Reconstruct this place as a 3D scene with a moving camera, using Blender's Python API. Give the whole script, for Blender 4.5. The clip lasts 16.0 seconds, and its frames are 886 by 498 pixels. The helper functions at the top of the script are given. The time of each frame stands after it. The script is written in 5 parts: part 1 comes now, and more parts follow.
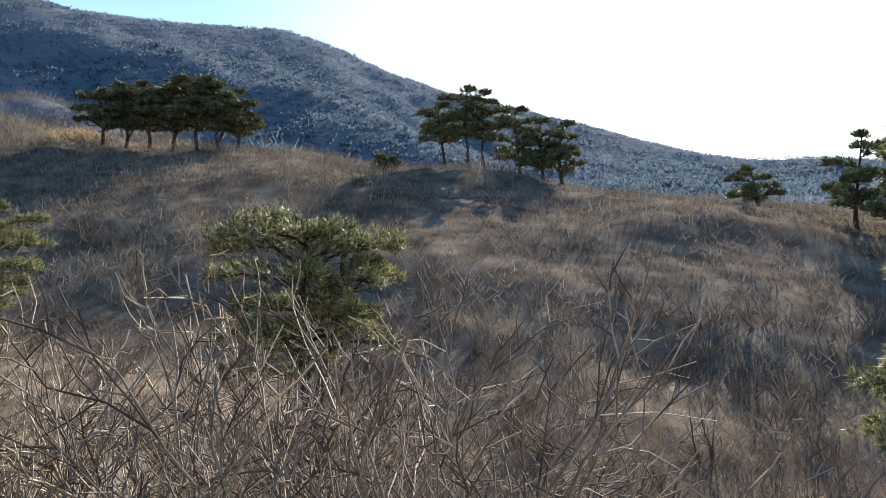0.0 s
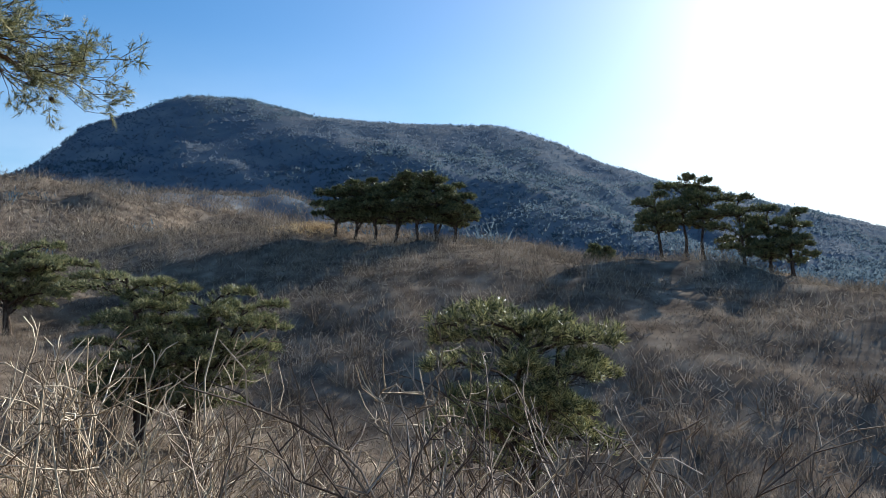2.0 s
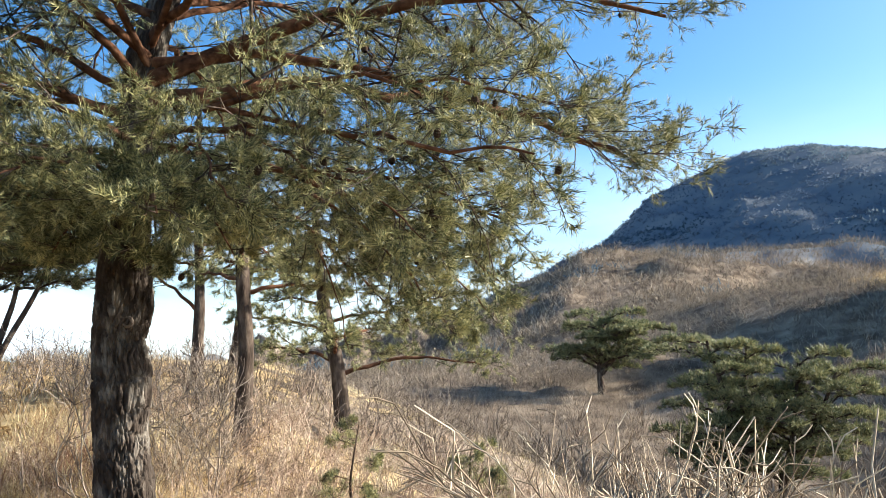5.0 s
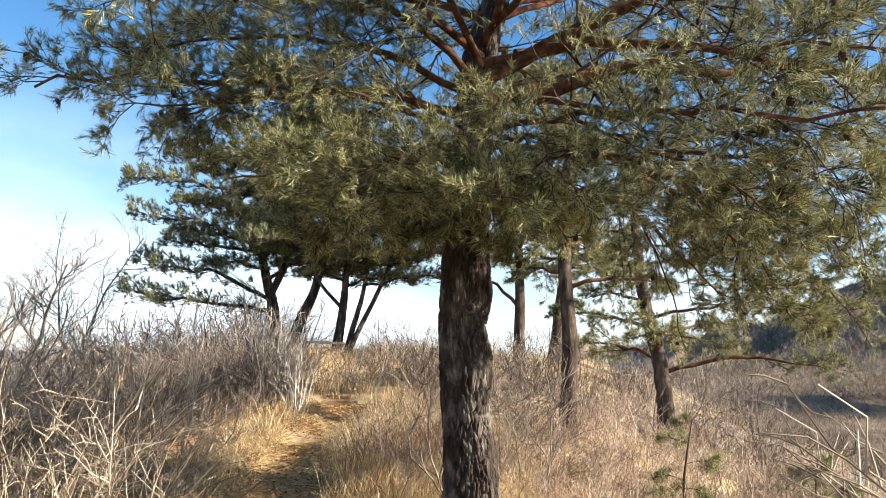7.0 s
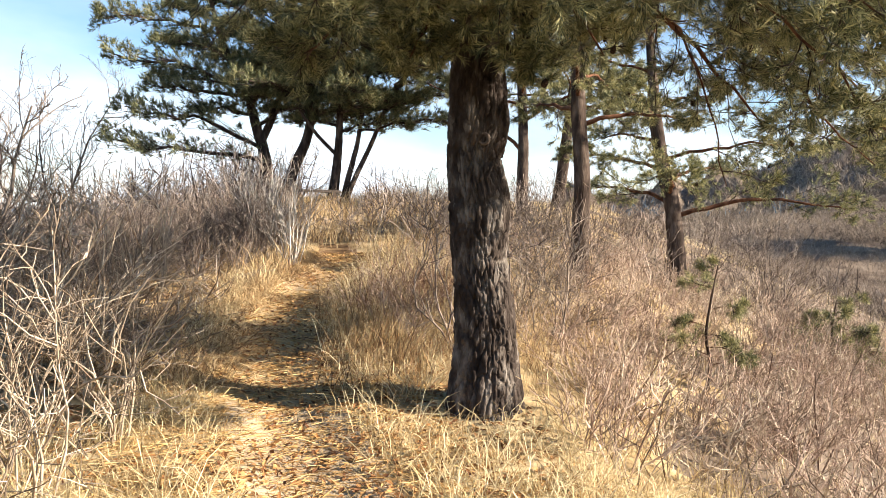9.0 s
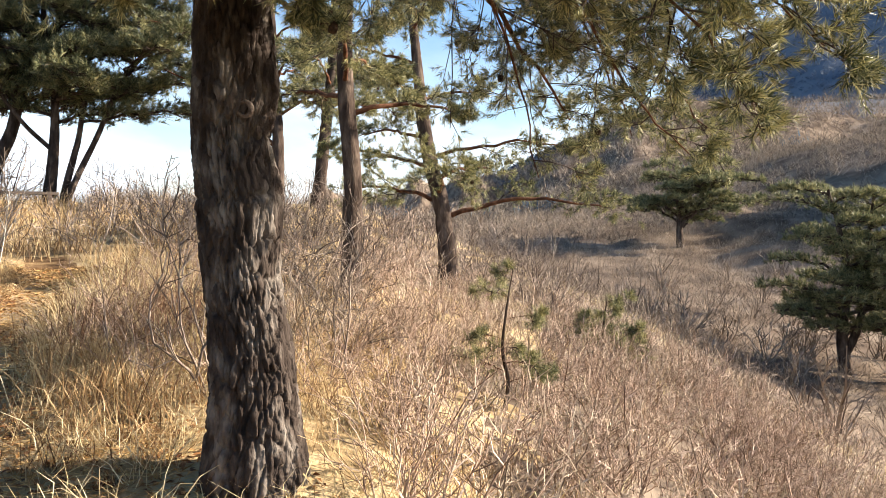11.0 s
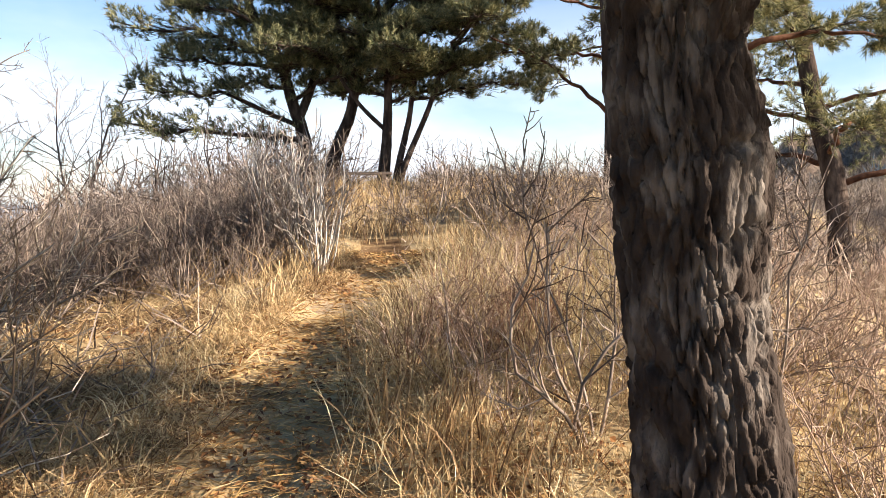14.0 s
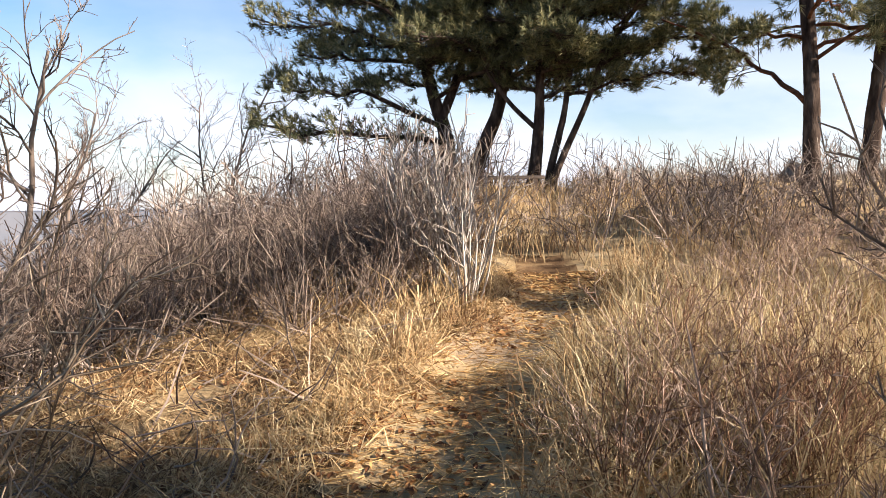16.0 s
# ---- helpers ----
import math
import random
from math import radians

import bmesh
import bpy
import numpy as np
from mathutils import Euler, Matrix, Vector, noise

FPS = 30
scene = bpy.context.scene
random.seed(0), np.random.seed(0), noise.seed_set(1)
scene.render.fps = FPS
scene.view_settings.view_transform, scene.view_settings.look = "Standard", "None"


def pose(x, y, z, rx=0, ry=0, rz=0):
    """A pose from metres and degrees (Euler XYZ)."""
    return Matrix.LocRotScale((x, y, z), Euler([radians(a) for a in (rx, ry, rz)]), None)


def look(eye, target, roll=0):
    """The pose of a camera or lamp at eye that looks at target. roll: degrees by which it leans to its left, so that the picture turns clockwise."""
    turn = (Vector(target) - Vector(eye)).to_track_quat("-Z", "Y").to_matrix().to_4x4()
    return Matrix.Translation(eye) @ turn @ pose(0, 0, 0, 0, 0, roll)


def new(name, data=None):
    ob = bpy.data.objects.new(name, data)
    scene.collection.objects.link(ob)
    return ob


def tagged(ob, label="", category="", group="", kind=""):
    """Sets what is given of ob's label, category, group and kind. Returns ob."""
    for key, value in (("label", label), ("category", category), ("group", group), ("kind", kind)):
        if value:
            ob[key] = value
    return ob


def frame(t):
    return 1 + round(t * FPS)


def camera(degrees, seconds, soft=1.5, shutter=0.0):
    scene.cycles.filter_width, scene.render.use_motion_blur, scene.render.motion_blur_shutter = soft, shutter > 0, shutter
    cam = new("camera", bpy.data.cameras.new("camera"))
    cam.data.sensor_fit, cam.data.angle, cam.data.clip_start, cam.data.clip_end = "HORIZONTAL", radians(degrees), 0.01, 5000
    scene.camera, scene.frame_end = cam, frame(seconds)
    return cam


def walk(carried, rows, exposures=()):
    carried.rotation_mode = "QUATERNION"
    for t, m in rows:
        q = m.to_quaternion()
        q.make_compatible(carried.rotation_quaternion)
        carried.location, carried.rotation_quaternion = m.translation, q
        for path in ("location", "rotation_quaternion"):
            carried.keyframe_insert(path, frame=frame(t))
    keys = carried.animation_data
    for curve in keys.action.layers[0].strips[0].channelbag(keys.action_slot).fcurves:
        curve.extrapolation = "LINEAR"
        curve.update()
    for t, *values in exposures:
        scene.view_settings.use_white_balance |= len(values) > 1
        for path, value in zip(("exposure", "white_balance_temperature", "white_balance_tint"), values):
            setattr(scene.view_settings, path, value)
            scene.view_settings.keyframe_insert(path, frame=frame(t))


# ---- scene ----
cam = camera(60.15, 16.0, soft=0.55)
walk(cam, [
    (0.0, pose(0.682, -2.578, 1.486, 87.69, 1.36, -71.47)),
    (0.5, pose(0.642, -2.546, 1.497, 88.75, 1.60, -76.12)),
    (1.0, pose(0.615, -2.533, 1.512, 90.17, 1.57, -72.39)),
    (1.5, pose(0.622, -2.508, 1.522, 92.32, 0.93, -64.04)),
    (2.0, pose(0.713, -2.454, 1.530, 94.60, 0.21, -55.79)),
    (2.5, pose(0.708, -2.395, 1.546, 96.12, -0.22, -46.96)),
    (3.0, pose(0.682, -2.348, 1.538, 97.25, -0.21, -41.17)),
    (3.5, pose(0.650, -2.296, 1.535, 97.80, -0.30, -35.79)),
    (4.0, pose(0.622, -2.228, 1.551, 98.11, -0.59, -31.44)),
    (4.5, pose(0.578, -2.182, 1.570, 98.38, -0.74, -24.19)),
    (5.0, pose(0.546, -2.126, 1.601, 99.16, 0.05, -15.00)),
    (5.2, pose(0.549, -2.127, 1.609, 99.41, -0.08, -11.32)),
    (7.3, pose(0.325, -1.949, 1.502, 98.34, -1.63, 9.15)),
    (7.5, pose(0.301, -1.894, 1.498, 96.43, -0.54, 9.35)),
    (8.0, pose(0.268, -1.733, 1.483, 91.33, -0.95, 9.45)),
    (8.2, pose(0.256, -1.659, 1.476, 89.68, -1.08, 9.28)),
    (10.3, pose(-0.010, -0.098, 1.380, 86.97, -0.70, -0.38)),
    (10.5, pose(-0.011, 0.022, 1.393, 87.30, -0.30, -2.47)),
    (11.0, pose(-0.040, 0.315, 1.415, 88.17, -0.73, -10.95)),
    (11.5, pose(-0.072, 0.582, 1.430, 89.04, -0.09, -16.48)),
    (12.0, pose(-0.074, 0.876, 1.415, 89.75, -0.06, -16.31)),
    (12.5, pose(-0.144, 1.144, 1.400, 90.32, -1.35, -9.56)),
    (13.0, pose(-0.326, 1.560, 1.413, 87.44, 0.26, -1.12)),
    (13.5, pose(-0.466, 1.871, 1.389, 86.40, 0.47, 6.22)),
    (14.0, pose(-0.579, 2.224, 1.417, 86.24, 0.59, 11.93)),
    (14.5, pose(-0.743, 2.630, 1.422, 85.63, 0.40, 15.56)),
    (15.0, pose(-0.887, 3.069, 1.420, 85.93, 0.49, 18.71)),
    (15.5, pose(-1.124, 3.553, 1.425, 86.65, 0.24, 21.75)),
    (16.0, pose(-1.357, 3.979, 1.451, 86.74, 0.36, 22.21)),
], exposures=[(0.0, 1.5, 6200, 8), (1.0, 1.38, 6000, 7), (1.5, 1.12, 5850, 6), (2.0, 0.98, 5800, 5), (2.5, 1.2, 5900, 5), (3.0, 1.55, 6100, 6), (4.0, 1.86, 6450, 6), (5.0, 1.82, 6400, 6), (8.0, 1.66, 6800, 12), (11.0, 1.78, 6950, 14), (12.0, 1.88, 6950, 14), (12.8, 1.72, 6950, 14), (13.4, 1.62, 6950, 15), (14.5, 1.52, 7000, 18), (16.0, 1.38, 7000, 20)])

# ---------------------------------------------------------------- sky and sun
SUN_TO = Vector((0.912, -0.05, 0.42)).normalized()
world = bpy.data.worlds.new("sky")
scene.world = world
world.use_nodes = True
wn, wl = world.node_tree.nodes, world.node_tree.links
wn.clear()
sky = wn.new("ShaderNodeTexSky")
sky.sky_type = "NISHITA"
sky.sun_disc = False
sky.sun_elevation = math.asin(SUN_TO.z)
sky.sun_rotation = math.atan2(SUN_TO.x, SUN_TO.y)
sky.altitude, sky.air_density, sky.dust_density, sky.ozone_density = 400, 1.0, 1.1, 1.6
bg = wn.new("ShaderNodeBackground")
bg.inputs["Strength"].default_value = 0.068
wo = wn.new("ShaderNodeOutputWorld")
clear_air = wn.new("ShaderNodeHueSaturation")
clear_air.inputs["Saturation"].default_value = 1.33
clear_air.inputs["Value"].default_value = 1.12
wl.new(sky.outputs[0], clear_air.inputs["Color"])
# thin white cloud that thickens towards the horizon
sky_way = wn.new("ShaderNodeTexCoord")
sky_split = wn.new("ShaderNodeSeparateXYZ")
wl.new(sky_way.outputs["Generated"], sky_split.inputs[0])
low_sky = wn.new("ShaderNodeMapRange")
low_sky.interpolation_type = "SMOOTHSTEP"
for key, v in (("From Min", 0.0), ("From Max", 0.36), ("To Min", 0.95), ("To Max", 0.0)):
    low_sky.inputs[key].default_value = v
wl.new(sky_split.outputs["Z"], low_sky.inputs["Value"])
cloud_map = wn.new("ShaderNodeMapping")
cloud_map.inputs["Scale"].default_value = (1.0, 1.0, 2.6)
wl.new(sky_way.outputs["Generated"], cloud_map.inputs[0])
cloud = wn.new("ShaderNodeTexNoise")
cloud.inputs["Scale"].default_value, cloud.inputs["Detail"].default_value = 3.2, 6
wl.new(cloud_map.outputs[0], cloud.inputs["Vector"])
cloud_range = wn.new("ShaderNodeMapRange")
for key, v in (("From Min", 0.36), ("From Max", 0.6), ("To Min", 0.2), ("To Max", 1.0)):
    cloud_range.inputs[key].default_value = v
wl.new(cloud.outputs["Fac"], cloud_range.inputs["Value"])
cloud_amount = wn.new("ShaderNodeMath")
cloud_amount.operation = "MULTIPLY"
wl.new(low_sky.outputs[0], cloud_amount.inputs[0])
wl.new(cloud_range.outputs[0], cloud_amount.inputs[1])
cloud_mix = wn.new("ShaderNodeMixRGB")
cloud_mix.inputs["Color2"].default_value = (6.0, 6.9, 8.0, 1)
wl.new(cloud_amount.outputs[0], cloud_mix.inputs["Fac"])
wl.new(clear_air.outputs[0], cloud_mix.inputs["Color1"])
wl.new(cloud_mix.outputs[0], bg.inputs[0])
wl.new(bg.outputs[0], wo.inputs[0])
sun_data = bpy.data.lights.new("sun", "SUN")
sun_data.energy, sun_data.angle, sun_data.color = 5.0, radians(0.6), (1.0, 0.93, 0.82)
sun = new("sun", sun_data)
sun.matrix_world = look(SUN_TO * 50, (0, 0, 0))

# ---------------------------------------------------------------- materials


def shader(name, stops, scale=6.0, rough=0.85, detail=4.0, bump=0.0, bump_scale=30.0, vary=0.0, through_light=0.0, stretch=(1, 1, 1), source="Object"):
    """Noise-driven colour through a ramp, random shift per island or object, fine relief, and for leaves light that passes through."""
    m = bpy.data.materials.new(name)
    m.use_nodes = True
    n, l = m.node_tree.nodes, m.node_tree.links
    n.clear()
    out = n.new("ShaderNodeOutputMaterial")
    tex = n.new("ShaderNodeTexCoord")
    mp = n.new("ShaderNodeMapping")
    mp.inputs["Scale"].default_value = stretch
    l.new(tex.outputs[source], mp.inputs[0])
    ns = n.new("ShaderNodeTexNoise")
    ns.inputs["Scale"].default_value, ns.inputs["Detail"].default_value = scale, detail
    l.new(mp.outputs[0], ns.inputs["Vector"])
    value = ns.outputs["Fac"]
    if vary:
        geo = n.new("ShaderNodeNewGeometry")
        mul = n.new("ShaderNodeMath")
        mul.operation = "MULTIPLY_ADD"
        l.new(geo.outputs["Random Per Island"], mul.inputs[0])
        mul.inputs[1].default_value = vary
        off = n.new("ShaderNodeMath")
        off.operation = "SUBTRACT"
        l.new(value, off.inputs[0])
        off.inputs[1].default_value = vary / 2
        l.new(off.outputs[0], mul.inputs[2])
        value = mul.outputs[0]
    ramp = n.new("ShaderNodeValToRGB")
    el = ramp.color_ramp.elements
    while len(el) < len(stops):
        el.new(0.5)
    for e, (p, c) in zip(el, stops):
        e.position, e.color = p, (*c, 1)
    l.new(value, ramp.inputs[0])
    bs = n.new("ShaderNodeBsdfPrincipled")
    bs.inputs["Roughness"].default_value = rough
    bs.inputs["Specular IOR Level"].default_value = 0.25 if rough < 0.75 else 0.04 if rough < 0.9 else 0.0
    l.new(ramp.outputs[0], bs.inputs["Base Color"])
    if bump:
        bn = n.new("ShaderNodeTexNoise")
        bn.inputs["Scale"].default_value, bn.inputs["Detail"].default_value = bump_scale, 5
        l.new(mp.outputs[0], bn.inputs["Vector"])
        bm_ = n.new("ShaderNodeBump")
        bm_.inputs["Strength"].default_value, bm_.inputs["Distance"].default_value = bump, 0.02
        l.new(bn.outputs["Fac"], bm_.inputs["Height"])
        l.new(bm_.outputs[0], bs.inputs["Normal"])
    if through_light:
        tr = n.new("ShaderNodeBsdfTranslucent")
        l.new(ramp.outputs[0], tr.inputs["Color"])
        mx = n.new("ShaderNodeMixShader")
        mx.inputs[0].default_value = through_light
        l.new(bs.outputs[0], mx.inputs[1])
        l.new(tr.outputs[0], mx.inputs[2])
        l.new(mx.outputs[0], out.inputs[0])
    else:
        l.new(bs.outputs[0], out.inputs[0])
    return m


BARK = shader("pine_bark", [(0.28, (0.02, 0.015, 0.013)), (0.5, (0.062, 0.049, 0.041)), (0.76, (0.25, 0.22, 0.188))], 9, 0.9, 8, 0.8, 45, stretch=(1, 1, 0.5))
BARK_DARK = shader("dark_pine_bark", [(0.3, (0.025, 0.019, 0.016)), (0.5, (0.07, 0.052, 0.042)), (0.75, (0.18, 0.14, 0.11))], 8, 0.9, 6, 0.7, 40, stretch=(1, 1, 0.35))
BARK_RED = shader("red_upper_bark", [(0.3, (0.042, 0.022, 0.015)), (0.55, (0.13, 0.062, 0.036)), (0.8, (0.23, 0.125, 0.075))], 12, 0.85, 5, 0.4, 60)
NEEDLE = shader("pine_needles", [(0.25, (0.038, 0.05, 0.021)), (0.5, (0.158, 0.158, 0.065)), (0.76, (0.46, 0.425, 0.2))], 3, 0.5, 3, vary=0.75, through_light=0.16)
NEEDLE_DARK = shader("dark_pine_needles", [(0.2, (0.065, 0.075, 0.034)), (0.5, (0.165, 0.17, 0.078)), (0.8, (0.36, 0.33, 0.165))], 1.5, 0.55, 3, vary=0.6, through_light=0.25)
# darker needle copy: backlit shade of the crest pines put into the colour
NEEDLE_SHADE = shader("shaded_pine_needles", [(0.2, (0.045, 0.057, 0.027)), (0.5, (0.115, 0.123, 0.056)), (0.8, (0.29, 0.27, 0.13))], 1.5, 0.55, 3, vary=0.6, through_light=0.12)
CONE = shader("cone_scales", [(0.3, (0.02, 0.014, 0.01)), (0.7, (0.07, 0.045, 0.03))], 60, 0.8)
TWIG = shader("pale_twig_bark", [(0.2, (0.14, 0.102, 0.072)), (0.5, (0.34, 0.268, 0.19)), (0.8, (0.6, 0.505, 0.385))], 5, 0.75, 3, vary=0.7)
TWIG_BROWN = shader("brown_twig_bark", [(0.2, (0.15, 0.1, 0.072)), (0.5, (0.36, 0.26, 0.195)), (0.8, (0.6, 0.475, 0.375))], 4, 0.8, 3, vary=0.7)
TWIG_GREY = shader("grey_twig_bark", [(0.2, (0.08, 0.06, 0.05)), (0.5, (0.19, 0.15, 0.12)), (0.8, (0.38, 0.315, 0.26))], 4, 0.8, 3, vary=0.7)
TWIG_RUST = shader("rusty_twig_bark", [(0.2, (0.09, 0.048, 0.03)), (0.5, (0.2, 0.112, 0.07)), (0.8, (0.4, 0.265, 0.175))], 4, 0.8, 3, vary=0.7)
TWIG_WHITE = shader("whitish_twig_bark", [(0.2, (0.22, 0.19, 0.155)), (0.5, (0.4, 0.36, 0.31)), (0.8, (0.6, 0.56, 0.5))], 5, 0.75, 3, vary=0.6)
TWIG_DARK = shader("dark_brown_twig_bark", [(0.2, (0.05, 0.035, 0.027)), (0.5, (0.12, 0.086, 0.065)), (0.8, (0.26, 0.195, 0.15))], 4, 0.8, 3, vary=0.7)
STRAW = shader("dry_grass_blades", [(0.15, (0.28, 0.2, 0.1)), (0.45, (0.58, 0.455, 0.24)), (0.8, (0.82, 0.71, 0.46))], 1.3, 0.6, 3, vary=0.7, through_light=0.3)
STRAW_BROWN = shader("rusty_grass_blades", [(0.2, (0.14, 0.075, 0.035)), (0.5, (0.38, 0.25, 0.12)), (0.78, (0.68, 0.52, 0.29))], 0.9, 0.65, 4, vary=0.7, through_light=0.25)
LITTER = shader("orange_needle_litter", [(0.2, (0.24, 0.12, 0.04)), (0.5, (0.5, 0.32, 0.12)), (0.8, (0.75, 0.56, 0.27))], 1.6, 0.65, 4, vary=0.6, through_light=0.15)
LEAF = shader("fallen_leaves", [(0.2, (0.12, 0.05, 0.02)), (0.5, (0.32, 0.15, 0.055)), (0.85, (0.5, 0.3, 0.12))], 8, 0.7, 3, vary=0.8, through_light=0.15)
HILL_BRUSH = shader("winter_brush", [(0.25, (0.094, 0.074, 0.056)), (0.5, (0.2, 0.158, 0.12)), (0.75, (0.36, 0.3, 0.235))], 0.22, 0.9, 6, vary=0.6, through_light=0.14)
HILL_PALE = shader("pale_winter_brush", [(0.25, (0.128, 0.098, 0.075)), (0.5, (0.27, 0.21, 0.158)), (0.75, (0.44, 0.36, 0.28))], 0.22, 0.9, 6, vary=0.6, through_light=0.14)
# distant haze painted into both colours: blue tint, strong translucency to flatten contrast
MOUNTAIN_WOOD_HAZED = shader("haze_blue_bare_wood", [(0.25, (0.09, 0.125, 0.175)), (0.5, (0.12, 0.145, 0.182)), (0.75, (0.16, 0.172, 0.19))], 0.02, 0.9, 6, vary=0.15, through_light=0.45)
HILL_GREEN_HAZED = shader("haze_blue_evergreen", [(0.2, (0.06, 0.092, 0.125)), (0.5, (0.092, 0.126, 0.158)), (0.8, (0.14, 0.165, 0.178))], 0.3, 0.9, 3, vary=0.4, through_light=0.45)
WOOD = shader("weathered_wood", [(0.3, (0.07, 0.055, 0.045)), (0.7, (0.22, 0.18, 0.15))], 14, 0.85, 5, 0.4, 50, stretch=(0.1, 1, 1))
SCAR = shader("healed_bark_scar", [(0.3, (0.05, 0.037, 0.03)), (0.6, (0.14, 0.11, 0.09))], 30, 0.85, 5, 0.5, 60)
SOIL = shader("straw_covered_soil", [(0.25, (0.18, 0.12, 0.065)), (0.5, (0.38, 0.28, 0.15)), (0.75, (0.6, 0.47, 0.28))], 2.2, 0.95, 9, 0.9, 25)
DIRT = shader("dark_trail_soil", [(0.3, (0.06, 0.037, 0.022)), (0.5, (0.16, 0.1, 0.054)), (0.75, (0.36, 0.25, 0.13))], 3.5, 0.95, 9, 0.9, 30)
SAND = shader("sandy_trail", [(0.3, (0.26, 0.19, 0.115)), (0.55, (0.46, 0.36, 0.24)), (0.8, (0.62, 0.5, 0.36))], 3.0, 0.95, 9, 0.7, 60)
SLOPE = shader("brushy_slope", [(0.28, (0.085, 0.063, 0.048)), (0.5, (0.168, 0.128, 0.096)), (0.72, (0.29, 0.23, 0.172))], 0.5, 0.95, 8, 0.8, 2.0)
# mountain ground, its bluish base colour standing in for haze
MOUNTAIN_HAZED = shader("haze_blue_mountain", [(0.3, (0.105, 0.132, 0.165)), (0.48, (0.145, 0.162, 0.185)), (0.68, (0.2, 0.202, 0.208))], 0.03, 0.95, 12, 0.4, 0.12)

# ---------------------------------------------------------------- geometry tools


def mesh_of(name, V, T=None, Q=None, mats=(), smooth=False, index=None):
    """A mesh from arrays of vertices, triangles and quads."""
    V = np.asarray(V, dtype=np.float32).reshape(-1, 3)
    T = np.zeros((0, 3), int) if T is None else np.asarray(T).reshape(-1, 3)
    Q = np.zeros((0, 4), int) if Q is None else np.asarray(Q).reshape(-1, 4)
    me = bpy.data.meshes.new(name)
    me.vertices.add(len(V))
    me.vertices.foreach_set("co", V.ravel())
    me.loops.add(T.size + Q.size)
    me.loops.foreach_set("vertex_index", np.concatenate([T.ravel(), Q.ravel()]).astype(np.int32))
    me.polygons.add(len(T) + len(Q))
    me.polygons.foreach_set("loop_start", np.concatenate([np.arange(len(T)) * 3, T.size + np.arange(len(Q)) * 4]).astype(np.int32))
    me.polygons.foreach_set("use_smooth", np.full(len(T) + len(Q), smooth))
    for m in mats:
        me.materials.append(m)
    if index is not None:
        me.polygons.foreach_set("material_index", np.asarray(index, dtype=np.int32))
    me.update(calc_edges=True)
    return me


def part(name, me, parent, label="", kind=""):
    ob = new(name, me)
    ob.parent = parent
    return tagged(ob, label, kind=kind)


def unit(a):
    return a / np.maximum(np.linalg.norm(a, axis=-1, keepdims=True), 1e-9)


def tubes(P, R, sides=3):
    """Tubes along m lines of n points (m, n, 3) with radii (m, n): vertices and quads."""
    P, R = np.asarray(P, float), np.asarray(R, float)
    m, n = R.shape
    tang = unit(np.gradient(P, axis=1))
    ref = np.where(np.abs(tang.mean(1)[:, None, 2:]) > 0.8, np.array([1.0, 0, 0]), np.array([0, 0, 1.0]))
    a = unit(np.cross(tang, np.broadcast_to(ref, tang.shape)))
    b = np.cross(tang, a)
    th = np.arange(sides) * 2 * np.pi / sides
    V = P[:, :, None] + R[:, :, None, None] * (a[:, :, None] * np.cos(th)[:, None] + b[:, :, None] * np.sin(th)[:, None])
    i = (np.arange(m)[:, None, None] * n + np.arange(n - 1)[None, :, None]) * sides
    k = np.arange(sides)[None, None, :]
    k2 = (k + 1) % sides
    Q = np.stack([i + k, i + k2, i + sides + k2, i + sides + k], -1).reshape(-1, 4)
    return V.reshape(-1, 3), Q


def grow(start, way, length, n, wobble, rise, rng):
    """Crooked lines that set off from start along way, and bend up (rise > 0) or down."""
    m = len(start)
    step = (length / (n - 1))[:, None]
    P = np.empty((m, n, 3))
    P[:, 0] = start
    d = unit(way)
    for k in range(1, n):
        d = unit(d + rng.normal(0, wobble, (m, 3)) + np.array([0, 0, rise]))
        P[:, k] = P[:, k - 1] + d * step
    return P


def fork(P, R, count, lo, hi, spread, ratio, rng, flat=1.0):
    """Start points, ways, lengths and radii of count side shoots on each line."""
    m, n, _ = P.shape
    t = rng.uniform(lo, hi, (m, count)) * (n - 1)
    i = np.minimum(t.astype(int), n - 2)
    f = (t - i)[..., None]
    r = np.arange(m)[:, None]
    start = P[r, i] * (1 - f) + P[r, i + 1] * f
    way = unit(P[r, i + 1] - P[r, i])
    side = rng.normal(0, 1, way.shape) * np.array([1, 1, flat])
    side = unit(side - way * (side * way).sum(-1, keepdims=True))
    ang = rng.uniform(*spread, (m, count))[..., None]
    way = way * np.cos(ang) + side * np.sin(ang)
    whole = np.linalg.norm(np.diff(P, axis=1), axis=2).sum(1)[:, None]
    length = whole * ratio * rng.uniform(0.6, 1.2, (m, count)) * (1.15 - 0.6 * t / (n - 1))
    rad = (R[r, i] * 0.6)
    return start.reshape(-1, 3), way.reshape(-1, 3), length.ravel(), rad.ravel()


class Heap:
    """Gathers vertices and faces of many pieces into one mesh."""

    def __init__(self):
        self.v, self.t, self.q, self.count = [], [], [], 0

    def quads(self, V, Q):
        self.v.append(V), self.q.append(np.asarray(Q) + self.count)
        self.count += len(V)

    def tris(self, V, T):
        self.v.append(V), self.t.append(np.asarray(T) + self.count)
        self.count += len(V)

    def mesh(self, name, *mats, smooth=False):
        return mesh_of(name, np.concatenate(self.v), np.concatenate(self.t) if self.t else None, np.concatenate(self.q) if self.q else None, mats, smooth)


def taper(r0, n, tip=0.35):
    return r0[:, None] * np.linspace(1, tip, n)[None]


